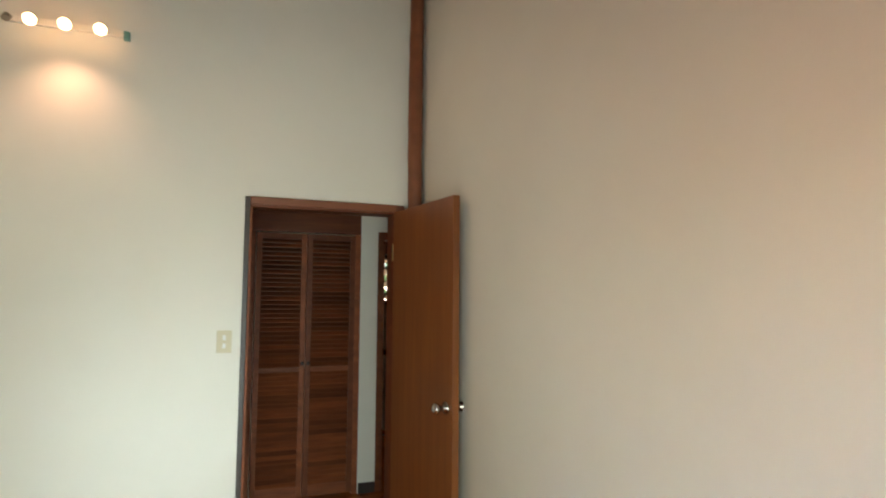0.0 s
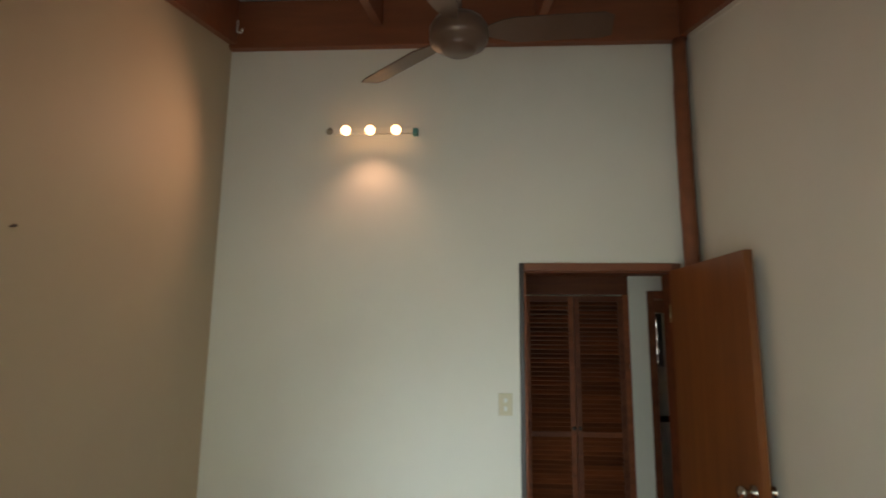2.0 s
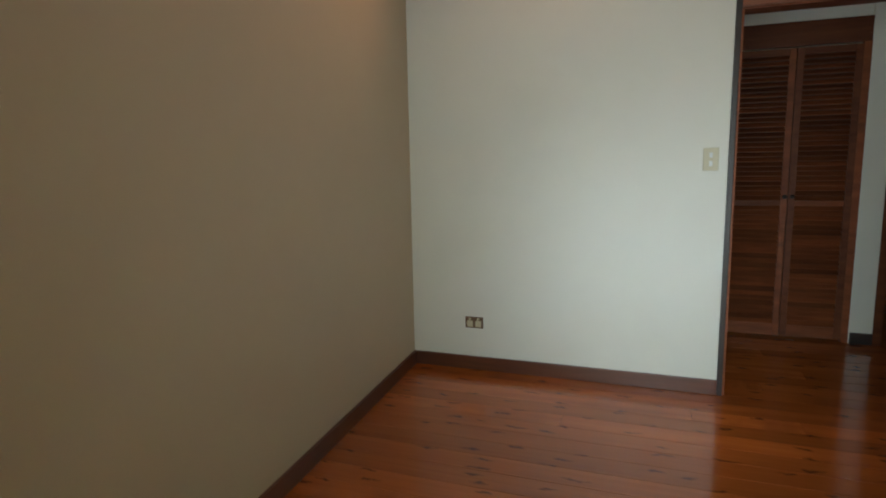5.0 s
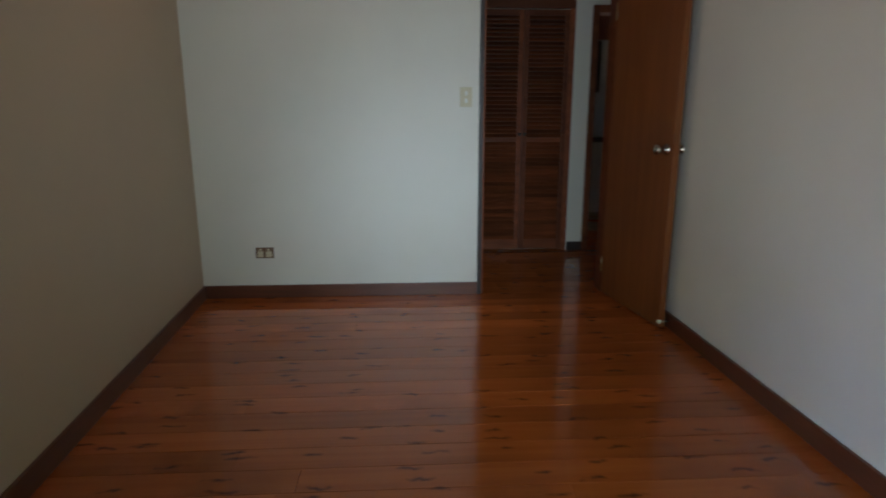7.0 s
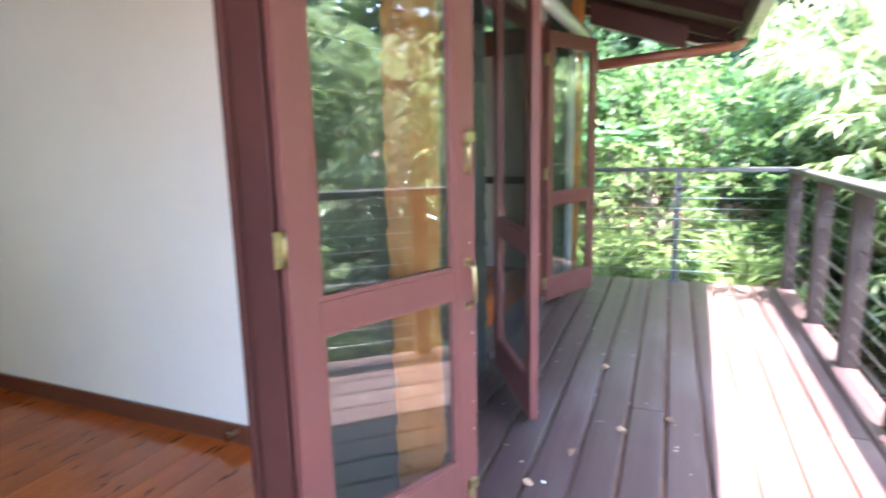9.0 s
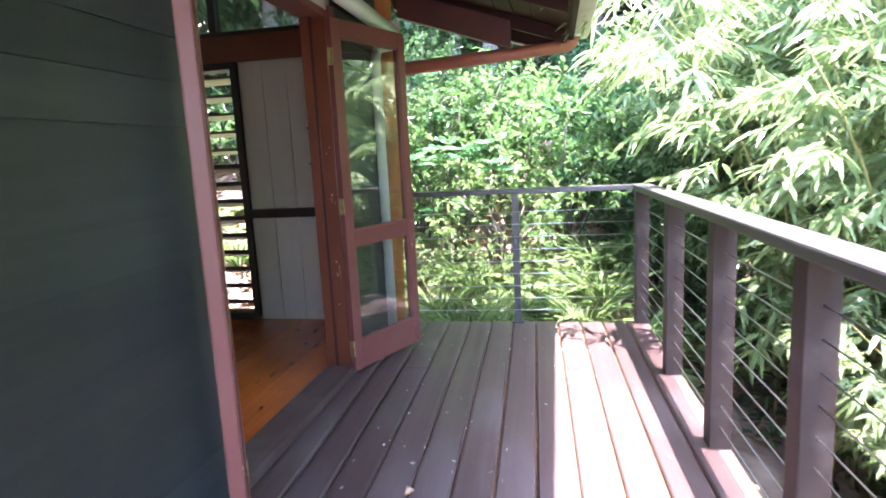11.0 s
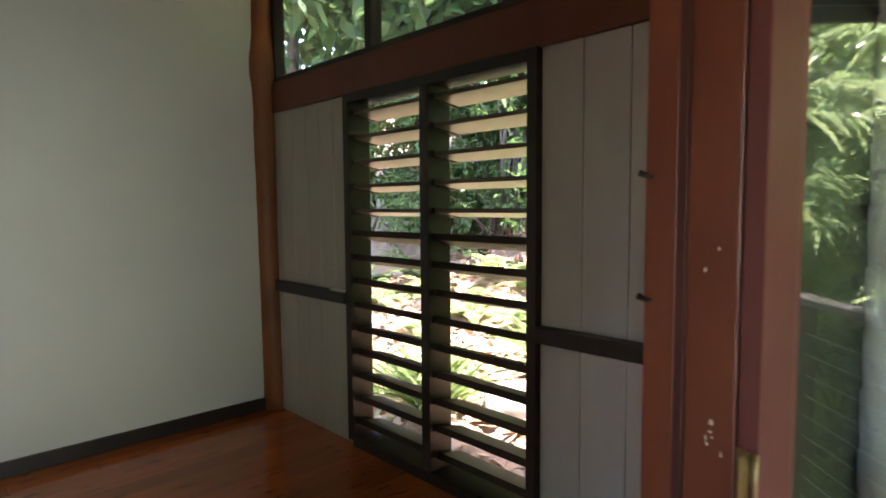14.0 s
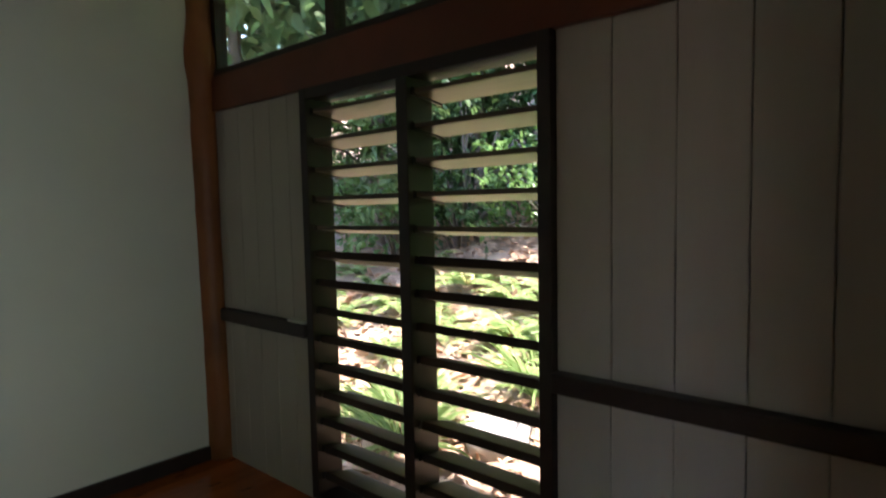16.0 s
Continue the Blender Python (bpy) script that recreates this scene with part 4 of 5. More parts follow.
def louvred_door(x0, x1):
    global slat_me
    d = thing("closet_door", "dark cedar louvred closet door with tilted slats", "door", Matrix.Translation((x0, 1.262, 0)), "louvred closet doors")
    w, s = x1 - x0, 0.042
    for a in (0.0, w - s):
        part("stile", box(a, a + s, -0.012, 0.018, 0.02, 2.02, bev=0.003), CLOSET, d)
    for a, b in ((0.02, 0.10), (0.955, 0.99), (1.975, 2.02)):
        part("rail", box(s, w - s, -0.011, 0.017, a, b, bev=0.003), CLOSET, d)
    if slat_me is None:
        bm = bmesh.new()
        bx(bm, s - 0.003, w - s + 0.003, -0.021, 0.021, -0.003, 0.003)
        slat_me = mesh_of("slat", bm, CLOSET)
    for a, b in ((0.10, 0.955), (0.99, 1.975)):
        n = round((b - a) / 0.034)
        for i in range(n):
            part("slat", slat_me, None, d, m=Matrix.Translation((0, 0.004, a + (i + 0.5) * (b - a) / n)) @ Matrix.Rotation(radians(38), 4, "X"))
    bm = bmesh.new()
    lathe(bm, [(0.001, 0.0), (0.009, 0.0), (0.008, 0.012), (0.016, 0.022), (0.012, 0.03), (0.001, 0.031)], sides=14)
    part("knob", bm, DARKTRIM, d, "small dark knob", Matrix.Translation((w - s / 2 if x0 < 2.2 else s / 2, -0.012, 1.02)) @ Matrix.Rotation(radians(90), 4, "X"))
    # unseen dark sheet added behind the slats so the gaps read dark
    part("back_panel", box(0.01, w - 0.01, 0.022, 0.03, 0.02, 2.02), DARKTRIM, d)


louvred_door(1.94, 2.318)
louvred_door(2.322, 2.70)
d4 = thing("door_4", "dark stained frame of the doorway beyond the hall", "door frame", kind="structure")
part("jamb", box(2.885, 2.94, 1.24, 1.41, 0, 2.06, bev=0.003), CLOSET, d4)
part("jamb", box(3.645, 3.70, 1.24, 1.41, 0, 2.06, bev=0.003), CLOSET, d4)
part("door_head", box(2.94, 3.645, 1.24, 1.41, 2.0, 2.06, bev=0.003), CLOSET, d4)
solid("trim_dado_far", box(2.3, 4.3, 3.25, 3.30, 0.86, 0.92, bev=0.006), DARKTRIM, "dark dado rail in the room beyond", "dado")
w3 = thing("window_3", "dark louvre window in the room beyond the hall", "window", kind="structure")
for a, b, c, d in ((2.40, 2.46, 1.44, 2.02), (3.56, 3.62, 1.44, 2.02), (2.46, 3.56, 1.97, 2.02), (2.46, 3.56, 1.44, 1.49)):
    part("window_frame", box(a, b, 3.27, 3.38, c, d, bev=0.004), DARKTRIM, w3)
bm = bmesh.new()
bx(bm, -0.548, 0.548, -0.07, 0.07, -0.005, 0.005)
blade_me = mesh_of("blade", bm, LOUVRE)
for i in range(4):
    part("blade", blade_me, None, w3, m=Matrix.Translation((3.01, 3.34, 1.54 + i * 0.145)) @ Matrix.Rotation(radians(-27), 4, "X"))
solid("wall_far_room_4", box(2.40, 4.4, 3.3, 3.4, 2.02, 2.5), BOARD_WHITE, "pale boarded wall above a window", "wall")
solid("wall_far_room_5", box(3.62, 4.4, 3.3, 3.4, 1.44, 2.02), BOARD_WHITE, "pale boarded wall beside a window", "wall")
solid("beam_far_room", box(2.3, 4.4, 3.262, 3.298, 2.03, 2.36, bev=0.004), BEAM, "dark brown beam on the wall of the far room", "beam")

# ---- second bedroom: boards and dado ----
solid("trim_dado", box(X_EAST - 0.045, X_EAST + 0.02, LV[0] + 0.0, 0.0, 0.82, 0.887, bev=0.008), DARKTRIM, "dark brown dado rail", "dado")
solid("trim_dado", box(X_EAST - 0.045, X_EAST + 0.02, Y_IN, LV[1], 0.82, 0.887, bev=0.008), DARKTRIM, "dark brown dado rail", "dado")
scrap = thing("paper_scrap", "small white strip lying on the dado rail", "scrap", Matrix.Translation((X_EAST - 0.02, -0.72, 0.887)))
part("strip", box(-0.02, 0.02, -0.07, 0.07, 0, 0.012, bev=0.004), WHITEPLASTIC, scrap)


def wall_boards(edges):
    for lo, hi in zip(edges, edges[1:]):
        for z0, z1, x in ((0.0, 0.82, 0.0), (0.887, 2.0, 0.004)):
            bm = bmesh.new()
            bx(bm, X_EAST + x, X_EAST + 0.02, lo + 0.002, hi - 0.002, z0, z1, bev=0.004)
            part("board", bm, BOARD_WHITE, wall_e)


wall_boards([Y_IN, -2.918, -2.727, -2.533, -2.339, LV[1]])
wall_boards([-0.04, 0.085])
wall_boards([LV[0], -0.65, -0.497, -0.345, -0.192, -0.04])


# ---- floors: boards ----
def board_floor(name, x0, x1, y0, y1, label, seed, splits):
    fl = tagged(part(name, box(x0, x1, y0, y1, -0.06, -0.021), DARKTRIM), label, "floor", "", "structure")
    rng = random.Random(seed)
    bm = bmesh.new()
    bx(bm, 0, 1, -0.0645, 0.0645, -0.02, 0.0)
    me = mesh_of("floorboard", bm, FLOORWOOD)
    n = round((y1 - y0) / 0.13)
    for i in range(n):
        y = y0 + (i + 0.5) * (y1 - y0) / n
        cuts = [x0] + sorted(x0 + (x1 - x0) * (rng.uniform(0.15, 0.85)) for _ in range(rng.randint(*splits))) + [x1]
        for a, b in zip(cuts, cuts[1:]):
            if b - a > 0.01:
                part("floorboard", me, None, fl, m=Matrix.Translation((a + 0.0006, y, 0)) @ Matrix.Diagonal((b - a - 0.0012, 1, 1, 1)))


board_floor("floor", 0.0, W1, Y_IN1 - 0.02, 0.0, "polished orange cypress floorboards with dark knots", 5, (0, 2))
board_floor("floor_hall", 1.3, 4.3, 0.0, 3.3, "polished orange cypress floorboards in the hall", 6, (1, 2))
board_floor("floor_room", W1 + WALL_T, X_EAST + 0.02, Y_IN - 0.02, 0.09, "polished red-orange cypress floorboards", 7, (0, 2))


def deck_boards():
    rng = random.Random(9)
    bm = bmesh.new()
    bx(bm, 0, 1, -0.0755, 0.0755, -0.03, 0.0)
    bmesh.ops.bevel(bm, geom=[e for e in bm.edges if abs((e.verts[0].co - e.verts[1].co).x) > 0.5 and e.verts[0].co.z > -0.01], offset=0.006, segments=1, affect="EDGES")
    me = mesh_of("deck_board", bm, DECK)
    y = -5.0625
    while y < -3.24:
        x = -1.5
        while x < 6.70:
            b = min(6.70, x + rng.choice((3.6, 4.2, 4.8, 5.4)))
            if 6.70 - b < 0.8:
                b = 6.70
            part("deck_board", me, None, deck, m=Matrix.Translation((x, y + rng.uniform(-0.001, 0.001), Z_DECK + rng.uniform(-0.002, 0.0))) @ Matrix.Diagonal((b - x - 0.004, 1, 1, 1)))
            x = b
        y += 0.165


deck_boards()


# ---- plants ----
def leaves_mesh(name, pos, dirs, size, wide, material, droop=0.25, full=False):
    """One small curved strip a leaf; full leaves are folded and have a rounder outline."""
    pos, dirs, size = np.asarray(pos, float), np.asarray(dirs, float), np.asarray(size, float)
    n = len(pos)
    rng = np.random.default_rng(n)
    d = dirs / np.linalg.norm(dirs, axis=1)[:, None]
    r = rng.normal(size=(n, 3)) * 0.45 + np.array([0, 0, 1.0])
    s = np.cross(d, r)
    s /= np.linalg.norm(s, axis=1)[:, None] + 1e-9
    up = np.cross(s, d)
    L, Wd = size[:, None], (size * wide * (rng.uniform(0.75, 1.2, n) if full else 1.0))[:, None]
    down = np.array([0, 0, 1.0]) * L * droop
    tip = pos + d * L - down
    if full:
        lo, hi = pos + d * L * 0.28 - down * 0.05 + up * Wd * 0.3, pos + d * L * 0.66 - down * 0.4 + up * Wd * 0.3
        v = np.stack([pos, lo + s * Wd * 0.85, hi + s * Wd * 0.8, tip, hi - s * Wd * 0.8, lo - s * Wd * 0.85], 1).reshape(-1, 3)
        i = np.arange(n)[:, None] * 6
        f = (i + [0, 1, 2, 3]).tolist() + (i + [0, 3, 4, 5]).tolist()
    else:
        rows = [(pos + d * L * f - down * f * f, s * Wd * w) for f, w in ((0.0, 0.35), (0.34, 1.0), (0.7, 0.72))]
        v = np.stack([q for c, e in rows for q in (c + e, c - e)] + [tip], 1).reshape(-1, 3)
        i = np.arange(n)[:, None] * 7
        f = (i + [0, 1, 3, 2]).tolist() + (i + [2, 3, 5, 4]).tolist() + (i + [4, 5, 6]).tolist()
    me = bpy.data.meshes.new(name)
    me.from_pydata(v.tolist(), [], f)
    me.materials.append(material)
    return me


def plant(name, label, category, build, m, group=""):
    p = thing(name, label, category, m, group)
    build(p)
    return p


def shrub_build(seed, height, spread, leaf, wide, clumps, per, material, droop=0.25):
    def build(p):
        rng = np.random.default_rng(seed)
        pos, dirs, size = [], [], []
        bm = bmesh.new()
        for k in range(clumps):
            a, e = rng.uniform(0, 2 * math.pi), rng.uniform(0.05, 1.0)
            r = spread * rng.uniform(0.25, 1.0) * math.sqrt(max(0.05, 1 - (e - 0.4) ** 2 * 1.4))
            c = np.array([r * math.cos(a), r * math.sin(a), height * e])
            if k % 4 == 0:
                mid = c * np.array([0.35, 0.35, 0.55]) + rng.normal(size=3) * 0.04
                tube(bm, [(0.06 * math.cos(a), 0.06 * math.sin(a), -0.15), tuple(mid), tuple(c)], [0.022, 0.014, 0.005], 5)
            out = np.array([math.cos(a), math.sin(a), 0.5])
            for j in range(per // 6):
                twig = out * 0.7 + rng.normal(size=3) * 0.6 + np.array([0, 0, 0.2])
                twig /= np.linalg.norm(twig)
                start = c + rng.normal(size=3) * np.array([0.15, 0.15, 0.10]) * spread
                span = leaf * rng.uniform(1.0, 2.0)
                young = rng.uniform(0.65, 1.2)
                for i in range(7):
                    f = i / 6
                    pos.append(start + twig * span * f)
                    dirs.append(twig * (0.35 + 0.7 * f) + rng.normal(size=3) * 0.55)
                    size.append(leaf * young * rng.uniform(0.75, 1.15) * (1.1 - 0.35 * f))
        part("branchwork", bm, BARK, p)
        part("foliage", leaves_mesh("foliage", pos, dirs, size, wide, material, droop, True), None, p)
    return build


def bamboo_build(seed, height, canes):
    def build(p):
        rng = np.random.default_rng(seed)
        pos, dirs, size = [], [], []
        for k in range(canes):
            a = rng.uniform(0, 2 * math.pi)
            r0, lean, h = rng.uniform(0.05, 0.5), rng.uniform(0.3, 1.5), height * rng.uniform(0.7, 1.1)
            pts = []
            for i in range(9):
                f = i / 8
                rr = r0 + lean * f ** 2.2
                pts.append(np.array([rr * math.cos(a), rr * math.sin(a), h * (f - 0.12 * f ** 3)]))
            part("cane", tube(bmesh.new(), [tuple(q) for q in pts], [0.016 * (1 - 0.75 * i / 8) for i in range(9)], 6), CANE, p)
            for j in range(32):
                f = rng.uniform(0.18, 1.0) * 8
                i = min(7, int(f))
                c = pts[i] + (pts[i + 1] - pts[i]) * (f - i)
                b = rng.uniform(0, 2 * math.pi)
                tw = np.array([math.cos(b), math.sin(b), rng.uniform(-0.35, 0.1)])
                across = np.array([-math.sin(b), math.cos(b), 0.0])
                reach = rng.uniform(0.25, 0.6)
                for node in (0.5, 0.75, 1.0):
                    for fan in np.linspace(-1.15, 1.15, 6):
                        pos.append(c + tw * reach * node + rng.normal(size=3) * 0.015)
                        dirs.append(tw * math.cos(fan) + across * math.sin(fan) + rng.normal(size=3) * 0.18 - np.array([0, 0, 0.15]))
                        size.append(rng.uniform(0.13, 0.25))
        part("foliage", leaves_mesh("foliage", pos, dirs, size, 0.075, L_BAMBOO, 0.38), None, p)
    return build


def fern_build(seed, fronds, length):
    def build(p):
        rng = np.random.default_rng(seed)
        pos, dirs, size = [], [], []
        bm = bmesh.new()
        for k in range(fronds):
            a, el = 2 * math.pi * k / fronds + rng.uniform(-0.3, 0.3), rng.uniform(0.5, 1.1)
            L = length * rng.uniform(0.7, 1.1)
            pts = [np.array([math.cos(a) * L * f * math.cos(el * (1 - 0.3 * f)), math.sin(a) * L * f * math.cos(el * (1 - 0.3 * f)), L * (f * math.sin(el) - 0.55 * f * f)]) for f in np.linspace(0, 1, 8)]
            tube(bm, [tuple(q) for q in pts], [0.005 * (1 - 0.8 * i / 7) for i in range(8)], 4)
            side = np.array([-math.sin(a), math.cos(a), 0.0])
            for f in np.linspace(0.10, 0.99, 30):
                i = min(6, int(f * 7))
                c = pts[i] + (pts[i + 1] - pts[i]) * (f * 7 - i)
                for s in (-1, 1):
                    pos.append(c)
                    dirs.append(side * s + np.array([math.cos(a), math.sin(a), 0.1]) * 0.4)
                    size.append(L * 0.16 * math.sin(math.pi * min(1.0, f * 0.75 + 0.25)) + 0.015)
        part("stalk", bm, CANE, p)
        part("frond_tuft", leaves_mesh("fronds", pos, dirs, size, 0.10, L_YELLOW, 0.22), None, p)
    return build


def tree_build(seed, height, r, crown_r, material, leaf, low=0.30):
    def build(p):
        rng = np.random.default_rng(seed)
        bm = bmesh.new()
        k = 10
        base = [np.array([0.25 * math.sin(2.2 * f + seed), 0.2 * math.sin(1.7 * f + 2 * seed), height * f - 0.3]) for f in np.linspace(0, 1, k)]
        tube(bm, [tuple(q) for q in base], [r * (1.15 - 0.85 * i / (k - 1)) for i in range(k)], 9)
        pos, dirs, size = [], [], []
        for j in range(26):
            f = rng.uniform(low, 1.0)
            i = min(k - 2, int(f * (k - 1)))
            c = base[i]
            a = rng.uniform(0, 2 * math.pi)
            L = crown_r * rng.uniform(0.5, 1.0) * (1.15 - 0.5 * f)
            e = c + np.array([math.cos(a) * L, math.sin(a) * L, rng.uniform(0.1, 0.7) * L])
            mid = (c + e) / 2 + np.array([0, 0, 0.12 * L])
            tube(bm, [tuple(c), tuple(mid), tuple(e)], [r * 0.34, r * 0.2, r * 0.06], 5)
            for q in range(9):
                g = c + (e - c) * rng.uniform(0.45, 1.12) + rng.normal(size=3) * 0.2 * crown_r
                m2 = 22
                pos += list(g + rng.normal(size=(m2, 3)) * 0.2)
                dirs += list(rng.normal(size=(m2, 3)) + np.array([0, 0, -0.1]))
                size += list(leaf * rng.uniform(0.6, 1.3, m2))
        part("trunk", bm, BARK, p)
        part("crown", leaves_mesh("crown", pos, dirs, size, 0.26, material, 0.3), None, p)
    return build


def on_ground(x, y, turn=0.0, s=1.0, dz=0.0):
    return Matrix.Translation((x, y, ground_height(x, y) + dz)) @ Matrix.Rotation(turn, 4, "Z") @ Matrix.Diagonal((s, s, s, 1))


prng = random.Random(21)
SHRUBS = [
    plant("shrub", "bright green broad-leaved shrub on the slope", "shrub", shrub_build(1, 1.45, 0.95, 0.10, 0.28, 46, 30, L_BRIGHT), on_ground(8.9, -4.6), "garden shrubs"),
    plant("shrub", "deep green leafy shrub on the slope", "shrub", shrub_build(2, 1.7, 0.9, 0.105, 0.25, 100, 30, L_DEEP), on_ground(9.4, -3.3), "garden shrubs"),
    plant("shrub", "yellow-green loose-leaved shrub beside the deck", "shrub", shrub_build(3, 1.25, 0.8, 0.085, 0.19, 60, 30, L_YELLOW), on_ground(7.95, -4.0), "garden shrubs"),
    plant("shrub", "blue-green large-leaved shrub on the slope", "shrub", shrub_build(4, 1.4, 0.75, 0.16, 0.20, 50, 24, L_BLUE, 0.35), on_ground(9.3, -4.9), "garden shrubs"),
]
SPOTS = [(8.6, -5.6, 1), (10.2, -4.1, 0), (10.6, -5.5, 1), (10.9, -2.6, 1), (11.6, -3.6, 0), (12.0, -4.9, 3), (12.4, -6.3, 1), (10.0, -7.0, 2), (8.9, -7.1, 1), (11.3, -1.2, 1),
         (12.9, -2.2, 0), (13.4, -4.0, 1), (13.8, -5.6, 0), (13.6, -0.4, 1), (11.7, 0.6, 3), (10.6, 1.6, 1), (12.6, 1.8, 0), (14.6, 1.0, 1), (14.9, -2.6, 1), (15.2, -4.6, 0), (15.0, -6.6, 1),
         (7.4, -6.6, 1), (6.0, -7.0, 1), (4.6, -7.2, 1), (3.0, -7.3, 3), (1.4, -7.4, 1), (-0.2, -7.3, 0), (5.2, -8.4, 0), (2.2, -8.5, 1), (0.4, -8.9, 1), (7.0, -8.3, 3), (8.8, -8.8, 0), (11.3, -8.4, 1), (13.2, -8.2, 0), (-1.6, -7.6, 1),
         (9.2, -2.5, 2), (10.8, -1.6, 1), (10.5, 2.6, 1), (10.5, 4.5, 0), (9.5, 5.2, 1), (11.6, 5.0, 1), (10.6, 0.2, 0), (11.4, 2.6, 1), (12.2, -0.4, 1), (9.2, -4.0, 0), (9.0, -2.9, 0), (9.8, -5.2, 0), (10.3, -3.2, 1), (9.6, -5.9, 1), (16.4, -0.8, 1), (16.8, -3.2, 0), (16.6, -5.6, 1), (3.6, 5.2, 1), (4.6, 5.8, 0), (2.8, 6.4, 1), (5.6, 5.0, 1)]
for x, y, k in SPOTS:
    copy_thing(SHRUBS[k], on_ground(x, y, prng.uniform(0, 6.3), prng.uniform(0.7, 1.2)))


def whorl_build(seed, stems, height, leaf):
    """Bare stems that end in flat rosettes of long oblong leaves."""
    def build(p):
        rng = np.random.default_rng(seed)
        pos, dirs, size = [], [], []
        bm = bmesh.new()
        for k in range(stems):
            a, r, h = rng.uniform(0, 2 * math.pi), rng.uniform(0.1, 0.62), height * rng.uniform(0.35, 1.05)
            top = np.array([r * math.cos(a), r * math.sin(a), h])
            tube(bm, [(0.04 * math.cos(a), 0.04 * math.sin(a), -0.1), tuple(top * np.array([0.5, 0.5, 0.6])), tuple(top)], [0.014, 0.010, 0.006], 5)
            lean = rng.normal(size=3) * 0.22
            for tier, n in ((0.0, 9), (-0.05, 7)):
                turn = rng.uniform(0, 6.3)
                for i in range(n):
                    b = turn + 2 * math.pi * i / n + rng.uniform(-0.15, 0.15)
                    d = np.array([math.cos(b), math.sin(b), 0.32 if tier == 0 else 0.02]) + lean
                    pos.append(top + np.array([0, 0, tier]))
                    dirs.append(d)
                    size.append(leaf * rng.uniform(0.75, 1.15))
        part("branchwork", bm, BARK, p)
        part("foliage", leaves_mesh("foliage", pos, dirs, size, 0.17, L_BLUE, 0.12, True), None, p)
    return build


WHORL = plant("shrub", "glossy blue-green shrub with whorled long leaves", "shrub", whorl_build(14, 16, 1.5, 0.19), on_ground(8.15, -3.4), "whorled shrubs")
for x, y in ((9.4, -3.0), (10.4, -2.4), (8.5, -5.9)):
    copy_thing(WHORL, on_ground(x, y, prng.uniform(0, 6.3), prng.uniform(0.8, 1.15)))
BAMBOO = plant("bamboo", "arching bamboo clump with pale yellow-green leaves", "bamboo", bamboo_build(5, 4.6, 16), on_ground(6.4, -6.9), "bamboo clumps")
for x, y in ((3.7, -7.5), (8.0, -7.5), (8.5, -6.4), (7.3, -6.7), (4.7, -7.9), (2.4, -8.0), (9.8, -8.6), (0.2, -8.0), (12.0, -7.2), (-1.8, -7.8)):
    copy_thing(BAMBOO, on_ground(x, y, prng.uniform(0, 6.3), prng.uniform(0.85, 1.2)))
for x, y in ((6.7, -6.5), (5.3, -6.6), (4.1, -6.55), (2.8, -6.6), (1.5, -6.6)):
    copy_thing(BAMBOO, on_ground(x, y, prng.uniform(0, 6.3), prng.uniform(0.40, 0.52)))
FERN = plant("fern", "light green fern on the leaf litter", "fern", fern_build(6, 11, 0.5), on_ground(8.2, -2.0), "ferns")
for x, y in ((8.6, -1.1), (9.3, -1.6), (8.0, -4.9), (7.5, -4.2), (7.4, -3.5), (7.6, -5.2), (9.4, -0.5), (10.2, -1.9), (9.0, 0.6), (8.9, -2.2), (9.6, 0.1), (9.1, -0.2), (10.1, -1.1), (8.3, -2.9), (8.9, -3.0), (9.7, -2.3), (10.8, -0.6), (8.1, 0.3), (7.3, -4.8), (7.2, -3.9), (7.7, -4.5), (7.35, -4.45), (7.9, -4.1), (7.5, -3.2), (7.3, -5.3), (8.3, -5.3), (8.6, -4.7), (8.4, -4.2), (8.3, -5.8), (8.1, -3.3), (11.0, -2.0), (8.6, 0.9), (9.2, 1.4), (9.7, 0.8), (8.9, 2.0), (9.6, 2.2), (10.1, 1.6), (9.2, 2.9), (10.0, 3.0), (8.5, 2.6), (9.0, -0.7), (9.8, -0.2)):
    copy_thing(FERN, on_ground(x, y, prng.uniform(0, 6.3), prng.uniform(0.9, 1.5)))


def grass_build(seed, blades, length):
    def build(p):
        rng = np.random.default_rng(seed)
        a = rng.uniform(0, 2 * math.pi, blades)
        pos = np.stack([0.05 * np.cos(a), 0.05 * np.sin(a), np.zeros(blades)], 1)
        dirs = np.stack([np.cos(a) * 0.7, np.sin(a) * 0.7, rng.uniform(0.5, 1.6, blades)], 1)
        part("blade_tuft", leaves_mesh("blade_tuft", pos, dirs, length * rng.uniform(0.6, 1.2, blades), 0.013, L_YELLOW, 0.45), None, p)
    return build


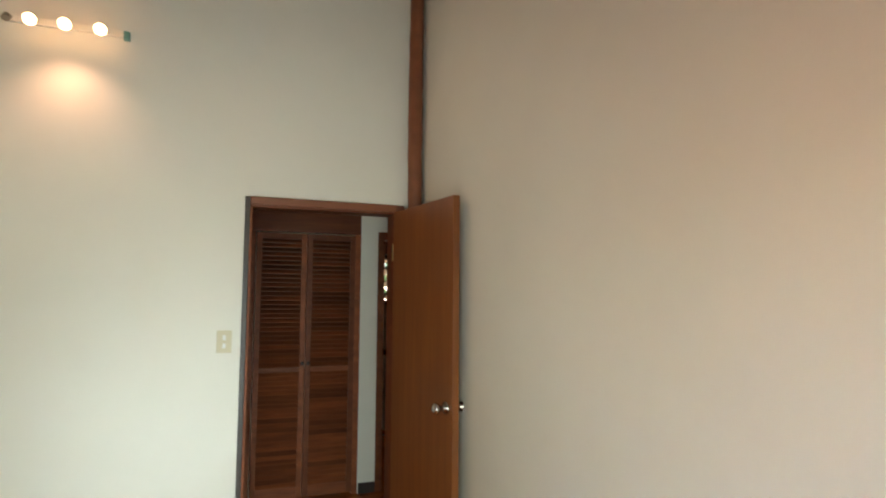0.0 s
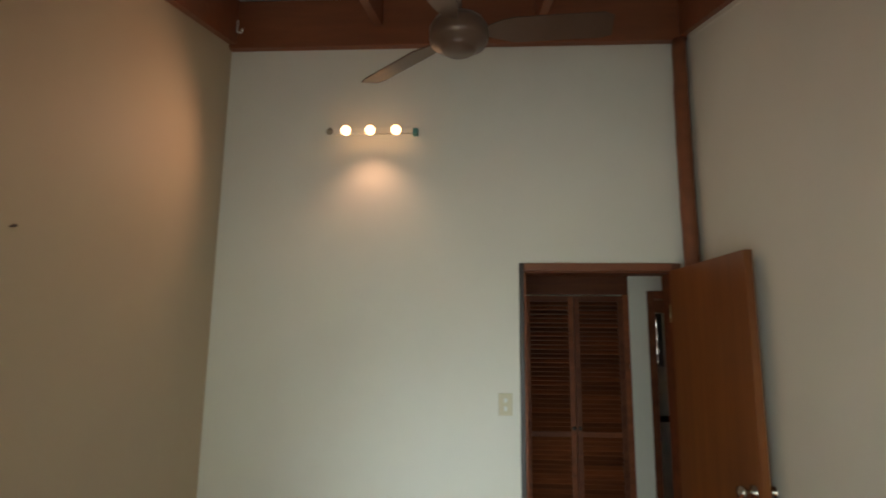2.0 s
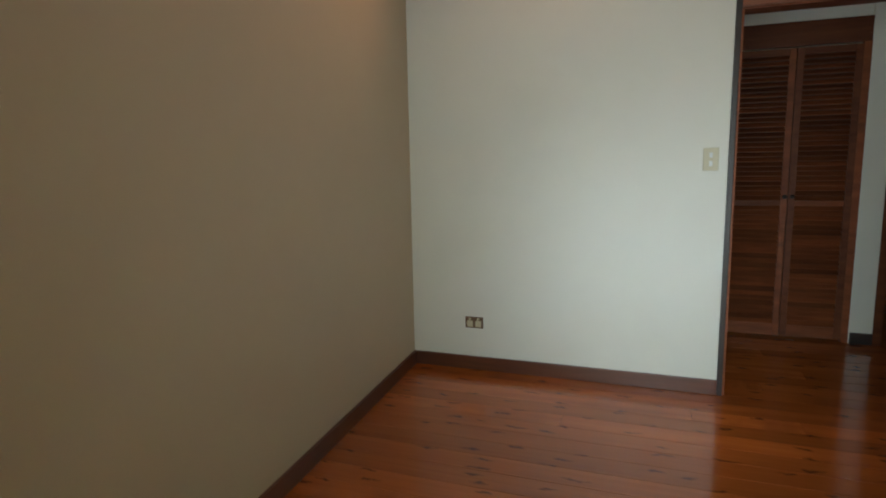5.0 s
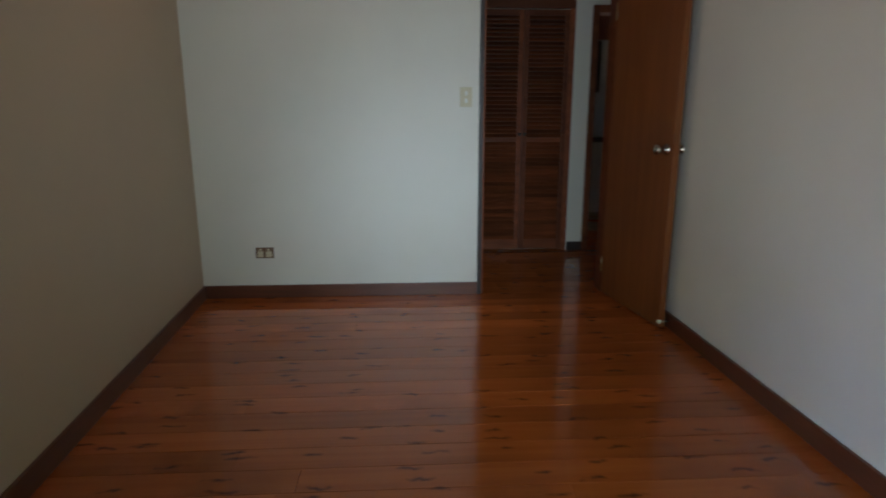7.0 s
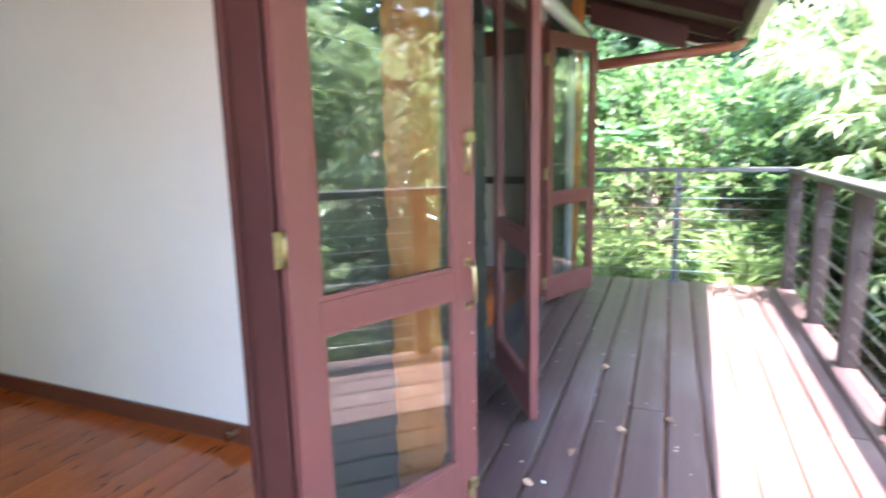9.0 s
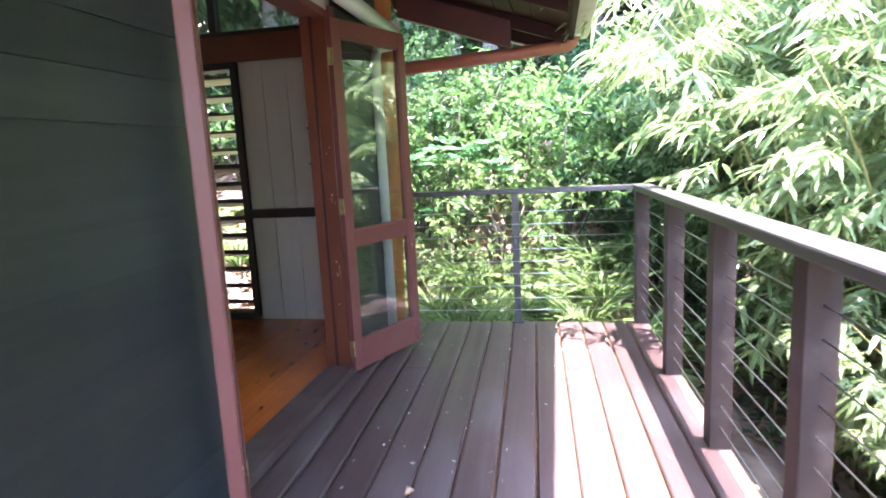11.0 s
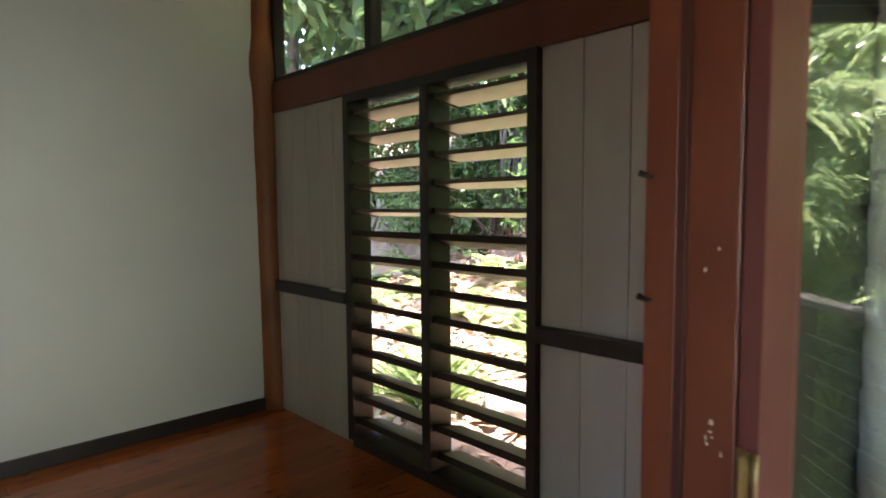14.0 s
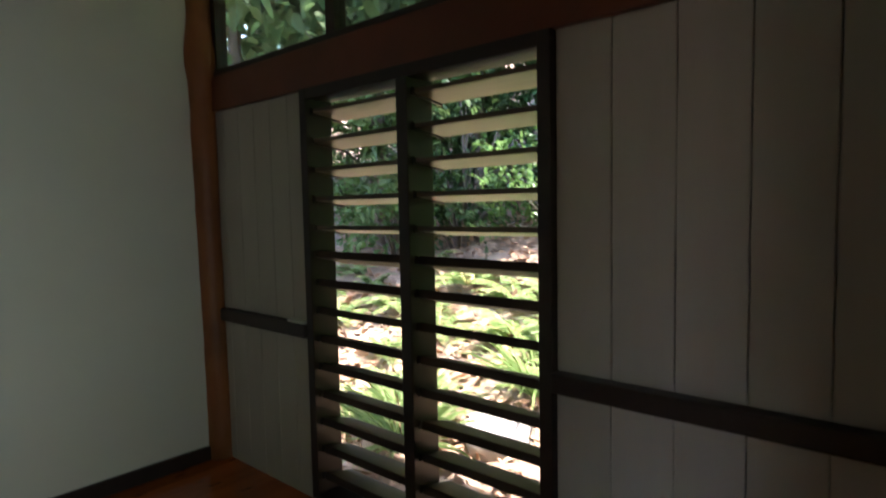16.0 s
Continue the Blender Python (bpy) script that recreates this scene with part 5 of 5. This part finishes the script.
TUFT = plant("grass_tuft", "strappy green grass tuft beside the deck", "grass", grass_build(8, 150, 0.55), on_ground(7.2, -4.3), "grass tufts")
for x, y in ((7.15, -3.7), (7.4, -4.7), (7.5, -3.4), (7.3, -5.1), (7.7, -4.9), (7.9, -5.5), (7.6, -4.2), (8.1, -3.1), (8.7, -1.9), (8.4, -0.9), (9.2, -1.2), (7.5, -0.4), (7.6, 0.3), (7.8, -0.1), (8.0, -4.6), (7.3, -4.0), (7.9, -3.7), (8.3, -4.9)):
    copy_thing(TUFT, on_ground(x, y, prng.uniform(0, 6.3), prng.uniform(0.9, 1.6)))
TREES = [
    plant("tree", "slender rainforest tree with grey trunk and dense leaves", "tree", tree_build(1, 7.5, 0.09, 1.9, L_DEEP, 0.20), on_ground(12.2, -3.0), "rainforest trees"),
    plant("tree", "tall rainforest tree with spreading green crown", "tree", tree_build(2, 9.5, 0.14, 2.4, L_BRIGHT, 0.22), on_ground(15.2, -5.4), "rainforest trees"),
    plant("tree", "rainforest tree with a bare grey trunk and high crown", "tree", tree_build(3, 9.0, 0.11, 2.2, L_DEEP, 0.2, 0.62), on_ground(12.4, -6.1), "rainforest trees"),
]
for x, y, k in ((11.8, 2.6, 0), (13.0, 1.0, 0), (12.9, -6.6, 2), (11.7, -3.5, 2), (13.4, -5.2, 2), (14.2, -3.4, 2), (16.5, -6.5, 0), (17.0, -1.0, 0), (18.0, -4.0, 1), (16.2, -3.0, 0), (17.8, -7.6, 0), (15.0, 3.2, 0), (16.6, 2.2, 0), (14.6, -6.2, 2), (14.6, -2.0, 2), (13.8, -0.2, 2), (15.4, -4.4, 2), (13.6, -8.6, 2), (11.2, 1.4, 0), (12.4, 0.2, 1), (10.4, 3.4, 0), (13.0, 3.4, 1), (11.0, 5.6, 1), (9.2, 4.6, 0), (13.6, -1.4, 0), (14.6, -7.2, 0), (17.6, -2.4, 1), (16.2, 0.8, 0), (14.0, 2.6, 1), (18.6, -5.0, 0), (17.4, -8.0, 1), (12.2, 4.2, 0), (19.6, 0.4, 1), (20.4, -3.6, 0), (20.8, -7.0, 1), (18.0, 3.6, 0),
                (12.6, -10.4, 0), (9.4, -11.2, 1), (6.2, -10.6, 0), (3.4, -11.4, 1), (0.6, -10.8, 0), (-2.2, -11.2, 1), (15.8, -10.6, 1), (4.8, -13.4, 0), (1.8, -14.0, 1), (7.8, -13.8, 0), (11.0, -14.0, 1), (-0.8, -13.6, 0), (22.5, -1.6, 1), (22.8, -5.4, 0), (3.4, 8.0, 1), (5.2, 8.6, 0), (23.0, 2.4, 1), (21.0, -10.0, 0), (18.4, -12.4, 1), (15.4, -13.6, 0)):
    copy_thing(TREES[k], on_ground(x, y, prng.uniform(0, 6.3), prng.uniform(0.85, 1.3)))


def litter():
    """Dead leaves strewn over the slope."""
    rng = np.random.default_rng(4)
    pos, dirs, size = [], [], []
    for i in range(9000):
        x, y = rng.uniform(6.8, 12.0), rng.uniform(-6.5, 2.5)
        pos.append((x, y, ground_height(x, y) + 0.03))
        dirs.append((rng.normal(), rng.normal(), rng.normal() * 0.25))
        size.append(rng.uniform(0.06, 0.16))
    tagged(new("leaf_litter", leaves_mesh("leaf_litter", pos, dirs, size, 0.22, DRY, 0.05)), "dry brown leaves strewn over the slope", "leaf litter", "", "stuff")


litter()


def rock(x, y, s, seed):
    bm = bmesh.new()
    bmesh.ops.create_icosphere(bm, subdivisions=3, radius=s)
    for v in bm.verts:
        v.co *= 1 + 0.3 * noise.noise(v.co * 2.2 / s * 0.6 + Vector((seed, 0, 0)))
        v.co.z *= 0.6
    for f in bm.faces:
        f.smooth = True
    tagged(part("rock", bm, ROCK, m=on_ground(x, y, seed, 1.0, 0.02)), "pale grey boulder half sunk in the slope", "rock")


rock(7.85, -0.95, 0.25, 1.0)
rock(9.6, -2.9, 0.22, 2.0)

# fallen leaves and flakes on the deck
flake = mesh_of("fallen_leaf", tube(bmesh.new(), [(0, 0, 0.003), (0.02, 0.008, 0.012), (0.045, 0.0, 0.004)], [0.006, 0.016, 0.003], 6), DRY)
for x, y in ((3.778, -4.25), (3.05, -3.82), (2.95, -3.95), (3.35, -3.9), (4.3, -3.9), (3.6, -4.1), (2.7, -4.0)):
    tagged(part("fallen_leaf", flake, None, m=pose(x, y, Z_DECK, 0, 0, prng.uniform(0, 360))), "small dry leaf on the deck", "leaf", "fallen leaves")


def deck_flecks():
    """Small bits of bark, petals and paint on the boards."""
    rng = np.random.default_rng(31)
    n = 150
    pos = np.stack([rng.uniform(1.6, 6.5, n), rng.uniform(-4.95, -3.5, n), np.full(n, Z_DECK + 0.004)], 1)
    dirs = np.stack([rng.normal(size=n), rng.normal(size=n), rng.uniform(0.0, 0.08, n)], 1)
    tagged(new("deck_flecks", leaves_mesh("deck_flecks", pos, dirs, rng.uniform(0.006, 0.022, n), 0.22, CHIP, 0.0)), "pale flecks of bark and petals on the deck", "litter", "", "stuff")


deck_flecks()
bm = bmesh.new()
lathe(bm, [(0.001, 0.0), (0.035, 0.0), (0.04, 0.01), (0.036, 0.05), (0.022, 0.07), (0.001, 0.074)], sides=18)
tagged(part("door_weight", bm, CLAD, m=pose(2.98, -3.52, Z_DECK) @ Matrix.Diagonal((1.3, 1.3, 1.5, 1))), "dark blue-grey rounded door weight on the deck", "door stop")
